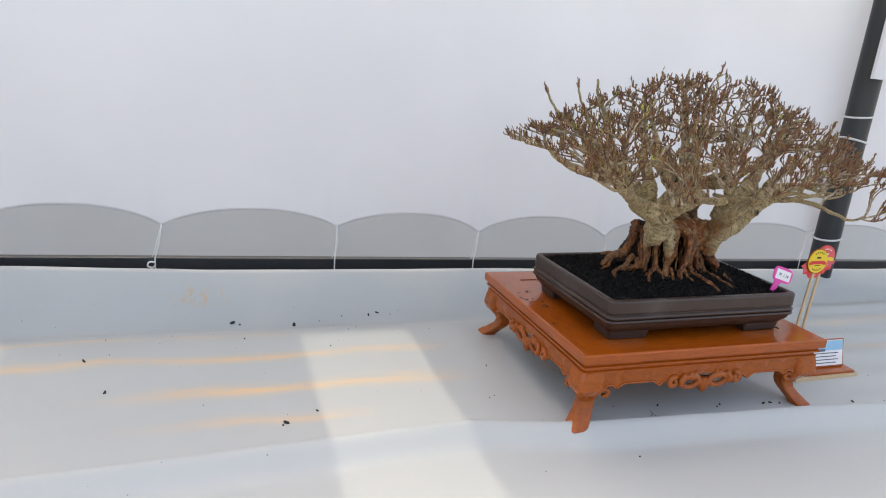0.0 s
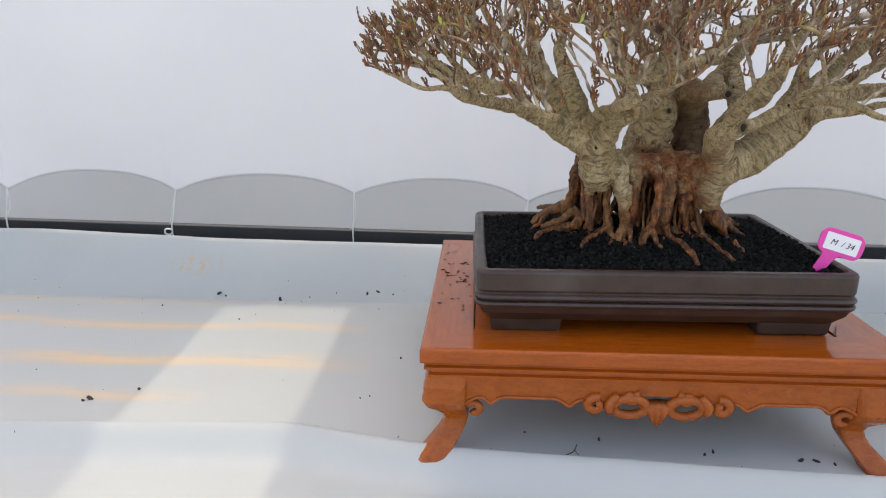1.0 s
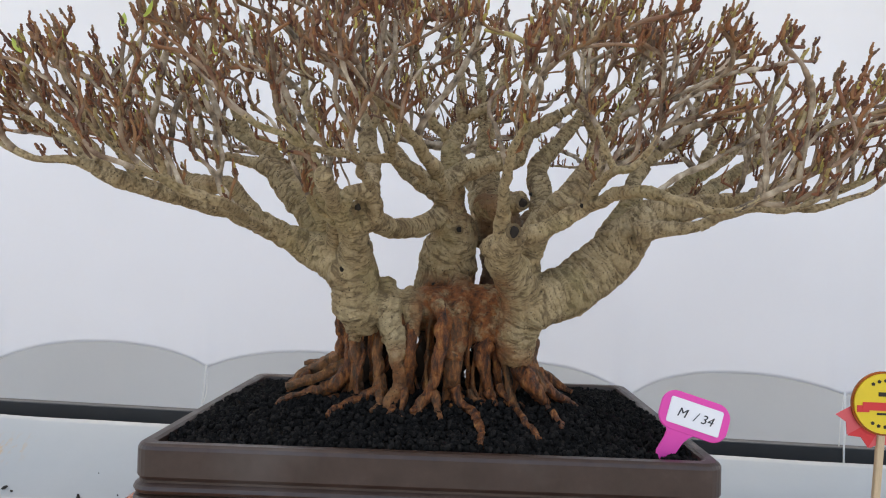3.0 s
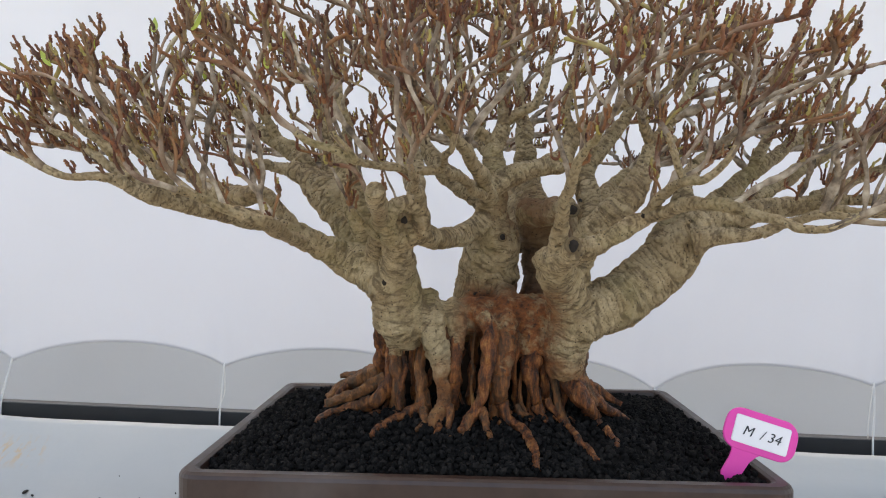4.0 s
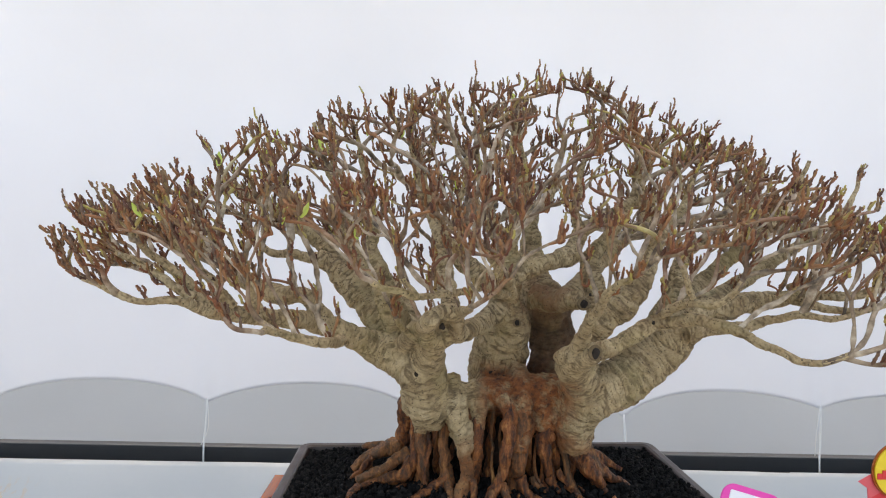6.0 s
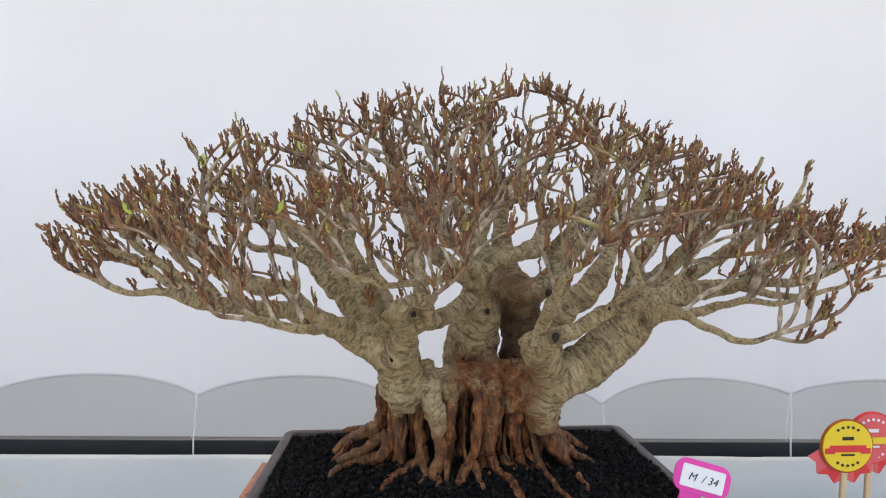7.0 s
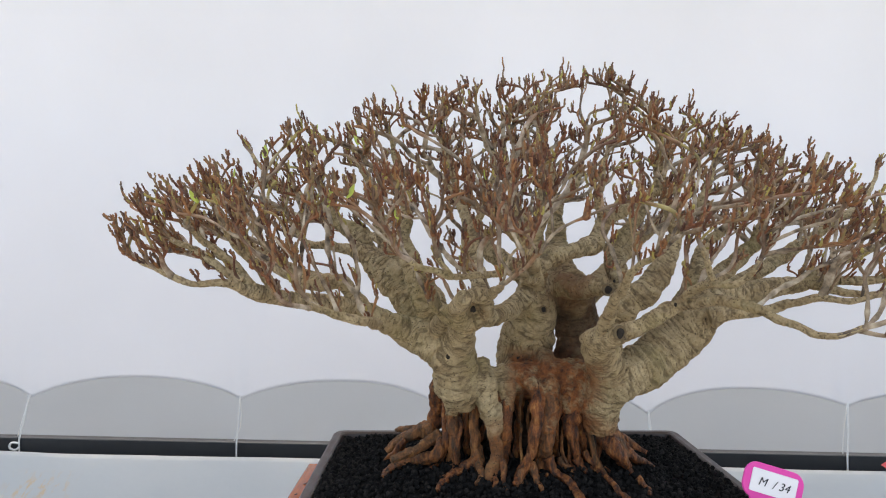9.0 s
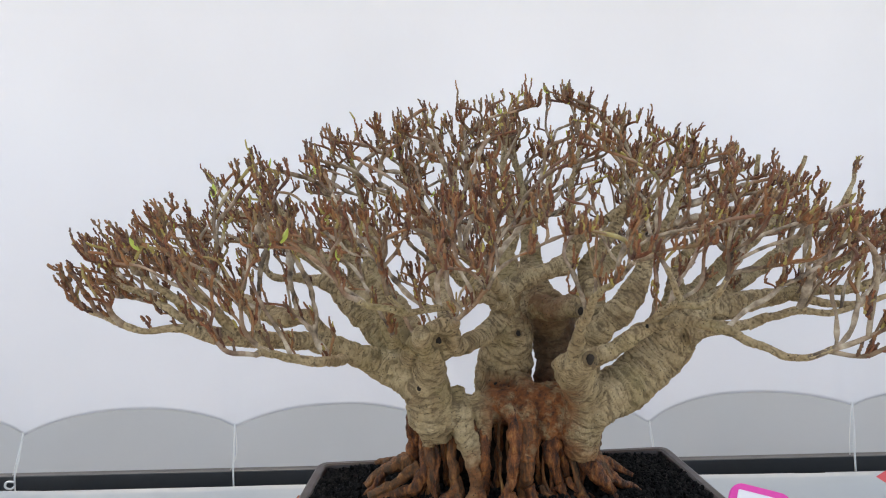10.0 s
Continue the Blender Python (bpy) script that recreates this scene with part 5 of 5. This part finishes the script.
def crown():
    """Branchlets that grow from the limbs towards points in a domed crown."""
    rng = np.random.default_rng(21)
    pos, way, parent, given = [], [], [], []
    for path in HEAVY:
        P = path[::5]
        T = np.gradient(P[:, :3], axis=0)
        T /= np.linalg.norm(T, axis=1)[:, None] + 1e-9
        for p, t in zip(P, T):
            if p[3] < 0.0135 and p[2] > 0.28:
                pos.append(p[:3]), way.append(t), parent.append(-1), given.append(p[3])
    first = len(pos)

    def top(x, y):
        a, e = (0.615, 1.27) if x < 0.02 else (0.63, 1.15)
        rho = (abs((x - 0.02) / a) ** 2.5 + abs((y + 0.03) / 0.47) ** 2.5) ** 0.4
        flat = math.hypot((x - 0.02) / a, (y + 0.03) / 0.47)
        lift = 0.006 * math.exp(-(x / 0.2) ** 2) - 0.034 * max(0.0, min(1.0, (x - 0.25) / 0.2)) - (0.07 * y + 0.006) * max(0.0, min(1.0, -x / 0.15))
        return rho, 0.398 + 0.255 * max(0.0, 1 - min(1, flat) ** e) + lift

    goals = []
    while len(goals) < 1750:
        x, y = rng.uniform(-0.64, 0.68), rng.uniform(-0.52, 0.47)
        rho, hi = top(x, y)
        if rho > 1.0:
            continue
        lo = 0.41 - 0.07 * min(1, rho) ** 2
        hi += 0.016 * noise.noise((x * 9, y * 9, 0.0)) + 0.008 * rng.normal() - 0.008
        z = hi - (hi - lo) * rng.random() ** 2.0
        if noise.noise((x * 8, y * 8, z * 7)) < -0.05 and hi - z > 0.02:
            continue
        goals.append((x, y, z))
    for path in HEAVY:
        thin = path[path[:, 3] < 0.010]
        if len(thin) < 8 or thin[-1][2] < 0.25:
            continue
        for _ in range(int(4 + len(thin) * 0.07)):
            q = thin[rng.integers(len(thin) // 6, len(thin))]
            lift = rng.uniform(0.02, 0.09)
            x, y = q[0] + rng.normal(0, 0.022) + 0.5 * lift * np.sign(q[0]) * min(1, abs(q[0]) * 3), q[1] + rng.normal(0, 0.035)
            goals.append((x, y, min(q[2] + lift, top(x, y)[1])))
    # a tuft of its own at the end of the long low limb
    for _ in range(130):
        x, y = rng.uniform(-0.52, -0.375), rng.normal(-0.27, 0.04)
        goals.append((x, y, 0.47 - 0.09 * rng.random() ** 1.6 - 1.2 * max(0.0, -0.485 - x)))
    for _ in range(70):
        x = rng.uniform(-0.5, -0.3)
        goals.append((x, rng.normal(-0.26, 0.03), rng.uniform(0.335, 0.40)))
    goals = np.array([g for g in goals if -0.56 + 0.1 * max(0.0, -g[1]) < g[0] < 0.6 - 0.15 * max(0.0, -g[1])])
    P = np.zeros((60000, 3)); W = np.zeros((60000, 3))
    P[:first], W[:first] = pos, way
    count = first
    best = np.full(len(goals), 9.0)
    owner = np.zeros(len(goals), int)
    for lo in range(0, first, 400):
        d = np.linalg.norm(goals[:, None] - P[None, lo:min(first, lo + 400)], axis=2)
        k = np.argmin(d, axis=1)
        dm = d[np.arange(len(goals)), k]
        near = dm < best
        best[near], owner[near] = dm[near], k[near] + lo
    alive = np.ones(len(goals), bool)
    step, kill = 0.0085, 0.014
    sprouts, missed = {}, np.zeros(len(goals))
    centre = np.array((0.02, 0.02, 0.08))
    for turn in range(90):
        ids = np.where(alive & (best < 0.095))[0]
        if len(ids) == 0 or count > 30000:
            break
        aim = {}
        for g in ids:
            aim.setdefault(int(owner[g]), []).append(g)
        start = count
        for k, gs in aim.items():
            to = goals[gs] - P[k]
            d = (to / (np.linalg.norm(to, axis=1)[:, None] + 1e-9)).mean(axis=0)
            d /= np.linalg.norm(d) + 1e-9
            out = P[k] - centre
            out /= np.linalg.norm(out)
            v = d + (0.9 if k < first else 0.5) * W[k] + 0.65 * out + np.array((0, 0, 0.15)) + rng.normal(0, 0.42, 3)
            v /= np.linalg.norm(v)
            if np.dot(v, out) < -0.1:
                v += out * 0.5
                v /= np.linalg.norm(v)
            if v[2] < 0.08:
                v[2] = 0.08
                v /= np.linalg.norm(v)
            ahead = P[k] + v * step
            rho, hi = top(ahead[0], ahead[1])
            if sprouts.get(k, 0) > (2 if k < first else 1) or rho > 1.02 or ahead[2] > hi + 0.035:
                missed[gs] += 1
                continue
            missed[gs] += np.linalg.norm(goals[gs] - P[k] - v * step, axis=1) > best[gs]
            sprouts[k] = sprouts.get(k, 0) + 1
            P[count], W[count] = P[k] + v * step, v
            parent.append(k)
            count += 1
        if count == start:
            break
        d = np.linalg.norm(goals[:, None] - P[None, start:count], axis=2)
        k = np.argmin(d, axis=1)
        dm = d[np.arange(len(goals)), k]
        near = dm < best
        best[near], owner[near] = dm[near], k[near] + start
        alive &= (best > kill) & (missed < 6)
    kids = [[] for _ in range(count)]
    for i in range(first, count):
        kids[parent[i]].append(i)
    weight = np.zeros(count)
    for i in range(count - 1, -1, -1):
        weight[i] = 1 if not kids[i] else sum(weight[c] for c in kids[i])
    paths = []
    todo = [(i, c) for i in range(first) for c in kids[i]]
    while todo:
        root, node = todo.pop()
        ids = [root, node]
        while kids[ids[-1]]:
            more = sorted(kids[ids[-1]], key=lambda c: -weight[c])
            todo.extend((ids[-1], c) for c in more[1:])
            ids.append(more[0])
        if len(ids) < 3 and weight[node] < 2 and rng.random() < 0.5:
            continue
        paths.append((ids, P[ids].copy()))
    paths.sort(key=lambda item: item[0][1])
    for ids, h in paths:
        for _ in range(2):
            h[1:-1] = 0.5 * h[1:-1] + 0.25 * (h[:-2] + h[2:])
        P[ids[1:]] = h[1:]
    for ids, h in paths:
        h[0] = P[ids[0]]
    load = np.zeros(count)
    for ids, _ in paths:
        load[ids[-1]] += 1
    for i in range(count - 1, first - 1, -1):
        load[parent[i]] += load[i]
    verts, faces, young = [], [], []

    def skin(path, radii, sides, factor, shaded=True):
        a = len(verts)
        tube_lists(path, radii, sides, verts, faces)
        r = np.repeat(np.asarray(radii), sides)
        path = np.asarray(path)
        run = np.linalg.norm(np.diff(path, axis=0), axis=1)
        left = np.repeat(np.concatenate([np.cumsum(run[::-1])[::-1], [0]]), sides)
        grown = np.clip(1.15 - left / 0.075, 0, 1) if shaded else 1.0
        young.extend(np.clip((0.0040 - r) / 0.0015, 0, 1) * factor * grown)

    def shoot(p, along, ln, r, depth):
        """A wavy shoot that leaves a branchlet sideways and turns up, with spurs."""
        along = along / (np.linalg.norm(along) + 1e-9)
        side = rng.normal(0, 1, 3)
        side -= along * np.dot(side, along)
        side /= np.linalg.norm(side) + 1e-9
        side = side * 0.7 + along * 0.8
        up = np.array((p[0] * 0.7, p[1] * 0.7, 0.9)) + rng.normal(0, 0.2, 3)
        up /= np.linalg.norm(up)
        m = 9
        q = [p]
        for i in range(1, m):
            s = i / (m - 1)
            w = max(0.0, 1 - s * 2.1)
            step = side * w + up * (1 - w) + rng.normal(0, 0.25, 3)
            q.append(q[-1] + step / np.linalg.norm(step) * ln / (m - 1))
        q = np.array(q)
        rr = r * np.linspace(1.15, 0.7, m) * (1 + 0.16 * rng.normal(0, 1, m) + 0.24 * (np.arange(m) % 2))
        skin(q, np.maximum(rr, 0.0009), 5, 1.0, False)
        if depth > 0:
            for _ in range(rng.integers(1, 4)):
                k = int(rng.integers(2, m))
                shoot(q[k], q[k] - q[k - 1], ln * rng.uniform(0.3, 0.6), r * 0.88, depth - 1)

    for path in HEAVY:
        tail = path[path[:, 3] <= 0.0034]
        if len(tail) > 6:
            tail = tail[::4]
            skin(tail[:, :3], np.maximum(tail[:, 3], 0.0015), 7, 0.8)
            for k in rng.integers(len(tail) // 3, len(tail), 7):
                shoot(tail[k, :3], tail[k, :3] - tail[k - 1, :3], rng.uniform(0.012, 0.026), 0.0014, 1)
    size = np.full(count, 0.0125)
    size[:first] = given
    for ids, h in paths:
        r = 0.0015 * np.maximum(1, load[ids]) ** 0.53
        r[0] = r[1]
        r[-1] *= 0.85
        r = np.minimum(r, 0.88 * size[ids[0]])
        size[ids[1:]] = r[1:]
        r = np.minimum(r, 0.0125) * (1 + 0.2 * rng.normal(0, 1, len(r)))
        r = np.maximum(r, 0.0013)
        big = r.max()
        skin(h, r, 8 if big > 0.005 else 6, 1.0)
        # forked shoots on the last stretch
        n = len(h)
        for _ in range(rng.integers(1, 4)):
            j = int(n - min(n * 0.7, 7) * rng.uniform(0.05, 1.0))
            j = max(1, min(j, n - 1))
            shoot(h[j], h[j] - h[j - 1], rng.uniform(0.010, 0.026), 0.00135 * rng.uniform(0.85, 1.2), 1)
        shoot(h[-1], h[-1] - h[-2], rng.uniform(0.006, 0.016), 0.0014, 0)
    ob = from_lists("crown", verts, faces, M_TWIG, tree, True, young)
    tagged(ob, "dense dome of bare red-brown upright twigs", kind="stuff")
    tips = [h[-1] for ids, h in paths if h[-1][2] > 0.40]
    return tips


TIPS = crown()


def leaf_mesh():
    bm = bmesh.new()
    rows = []
    for i in range(7):
        s = i / 6
        w = 0.0042 * math.sin(math.pi * min(1, s * 0.9 + 0.08)) ** 0.8
        z, y = 0.021 * s, 0.004 * s * s
        rows.append([bm.verts.new((-w, y - w * 0.25, z)), bm.verts.new((0, y + 0.0008, z)), bm.verts.new((w, y - w * 0.25, z))])
    for a, b in zip(rows, rows[1:]):
        for k in (0, 1):
            bm.faces.new((a[k], a[k + 1], b[k + 1], b[k]))
    made = bmesh.ops.extrude_face_region(bm, geom=bm.faces[:])["geom"]
    bmesh.ops.translate(bm, vec=(0, -0.0004, 0), verts=[g for g in made if isinstance(g, bmesh.types.BMVert)])
    me = bpy.data.meshes.new("leaf")
    bm.to_mesh(me)
    bm.free()
    me.materials.append(M_LEAF)
    return me


LEAF = leaf_mesh()
rng = random.Random(5)
for p in rng.sample(TIPS, 70):
    ob = new("leaf", LEAF)
    ob.parent = tree
    s = rng.uniform(0.35, 0.9)
    ob.matrix_basis = pose(p[0], p[1], p[2] - 0.004, rng.uniform(-35, 35), rng.uniform(-35, 35), rng.uniform(0, 360)) @ Matrix.Diagonal((s, s, s, 1))

# ---- entry tag ----
tag = empty("plant_tag", (0.332, 2.80, 1.172), "pink plastic plant tag with a handwritten white face", "plant tag")
tag.scale = (0.88, 0.88, 0.88)
tag.rotation_euler = (radians(-8), radians(17), radians(2))


def plate(w, h, r, t, y=0.0):
    rings = [[(x, y + dy, z) for x, z, _ in rounded(w - e, h - e, r, 0)] for dy, e in ((-t / 2, 0.002), (-t / 2 + 0.001, 0.0), (t / 2 - 0.001, 0.0), (t / 2, 0.002))]
    return loft(rings)


part("head", plate(0.102, 0.056, 0.021, 0.004), M_PINK, tag)
part("face", plate(0.078, 0.037, 0.003, 0.001, -0.0027), M_LABEL, tag, "white paper face")
stem = [[(cx - w / 2, -0.0015, z), (cx + w / 2, -0.0015, z), (cx + w / 2, 0.0015, z), (cx - w / 2, 0.0015, z)] for z, w, cx in ((-0.078, 0.012, -0.030), (-0.062, 0.026, -0.027), (-0.040, 0.028, -0.020), (-0.031, 0.034, -0.016), (-0.022, 0.05, -0.012))]
part("stem", loft(stem), M_PINK, tag)


def writing(text, size, place, parent, rx=90, ry=0, shear=0.25):
    cu = bpy.data.curves.new("writing", "FONT")
    cu.body, cu.size, cu.shear, cu.extrude, cu.align_x, cu.align_y = text, size, shear, 0.0002, "CENTER", "CENTER"
    tmp = bpy.data.objects.new("tmp", cu)
    me = bpy.data.meshes.new_from_object(tmp)
    bpy.data.objects.remove(tmp)
    me.materials.append(M_INK)
    ob = new("writing", me)
    ob.parent = parent
    ob.matrix_basis = pose(*place, rx, ry, 0)
    return ob


writing("M  / 34", 0.0185, (0.0, -0.0036, -0.001), tag)


# ---- award sticks and the card ----
def award(x, y, z, lean, colour, disc_name, label):
    ob = empty("award_rosette", (x, y, TOP + 0.016), label, "award", "award rosettes")
    top = z - TOP - 0.016
    rings = [[(-lean * (1 - s) + cx, cy, top * s * 0.93) for cx, cy, _ in rounded(0.011, 0.007, 0.002, 0, 2)] for s in (0, 0.5, 1)]
    part("stick", loft(rings), M_STICK, ob)
    part(disc_name, disc(0.0445, 0.004, 48, m=pose(0, -0.006, top, 90)), colour, ob)
    part("disc_edge", disc(0.0475, 0.003, 48, m=pose(0, -0.004, top, 90)), M_CARVE if colour == M_GOLD else M_RED, ob)
    for k in range(5):
        a = radians(-150 + 30 * k)
        bm = bmesh.new()
        w = 0.017
        q = [(-w, 0.0), (w, 0.0), (w, -0.032), (0, -0.024), (-w, -0.032)]
        lo = [bm.verts.new((px, 0, pz)) for px, pz in q]
        f = bm.faces.new(lo)
        made = bmesh.ops.extrude_face_region(bm, geom=[f])["geom"]
        bmesh.ops.translate(bm, vec=(0, 0.0015, 0), verts=[g for g in made if isinstance(g, bmesh.types.BMVert)])
        bmesh.ops.recalc_face_normals(bm, faces=bm.faces)
        t = part("ribbon_tail", bm, M_RED if k % 2 else M_ROSE, ob)
        t.matrix_basis = pose(0.036 * math.cos(a), -0.001 + 0.0006 * k, top + 0.036 * math.sin(a), 0, -math.degrees(a) - 90, 0)
    part("banner", box((0.066, 0.0012, 0.012), (0, -0.0088, top - 0.004), 0.0005), M_RED if colour == M_GOLD else M_GOLD, ob, "red banner across the disc")
    for sgn in (-1, 1):
        part("banner_end", box((0.018, 0.001, 0.010), (sgn * 0.032, -0.0084, top - 0.008), 0.0005), M_RED if colour == M_GOLD else M_GOLD, ob)
    ink = M_CRUMB if colour == M_GOLD else M_LABEL
    for k in range(5):
        for s in (1, -1):
            a = radians(90 + (k - 2) * 16) * s
            part("star", disc(0.0028, 0.001, 5, m=pose(0.034 * math.cos(a), -0.0085, top + 0.034 * math.sin(a), 90)), ink, ob)
    part("print_bar", box((0.020, 0.001, 0.006), (0, -0.0085, top + 0.014)), ink, ob)
    part("print_bar", box((0.024, 0.001, 0.003), (0, -0.0085, top - 0.015)), ink, ob)
    return ob


award(0.663, 2.965, 1.165, 0.022, M_GOLD, "gold_disc", "yellow award disc with red ribbons on a wooden stick")
award(0.728, 2.992, 1.170, 0.020, M_ROSE, "rose_disc", "red award disc with red ribbons on a wooden stick")

tray = empty("wooden_plinth", (0.68, 2.915, TOP), "low reddish wooden plinth beside the stand", "plinth")
part("base", box((0.30, 0.20, 0.014), (0, 0.0, 0.007), 0.002), M_STICK, tray)
part("upper_board", box((0.285, 0.185, 0.010), (0, 0.002, 0.019), 0.002), M_WOOD, tray)
card = empty("picture_card", (0.68, 2.865, TOP + 0.025), "small framed landscape card leaning on the plinth", "card")
card.rotation_euler = (radians(-14), 0, 0)
part("backing", box((0.25, 0.006, 0.104), (0, 0, 0.052), 0.001), M_WOOD, card)
part("paper", box((0.236, 0.002, 0.094), (0, -0.0042, 0.053)), M_LABEL, card)
part("printed_sky", box((0.232, 0.001, 0.036), (0, -0.0058, 0.080)), M_BLUE, card)
part("printed_trees", box((0.05, 0.001, 0.018), (-0.09, -0.006, 0.018)), M_GREEN, card)
part("printed_water", box((0.05, 0.001, 0.014), (-0.09, -0.006, 0.036)), M_NAVY, card)
part("printed_hill", box((0.06, 0.001, 0.010), (0.0, -0.0066, 0.064), 0.0004), M_NAVY, card)
for k in range(4):
    part("print_line", box((0.13 - 0.02 * (k % 2), 0.001, 0.003), (0.03, -0.006, 0.052 - 0.012 * k)), M_INK, card)
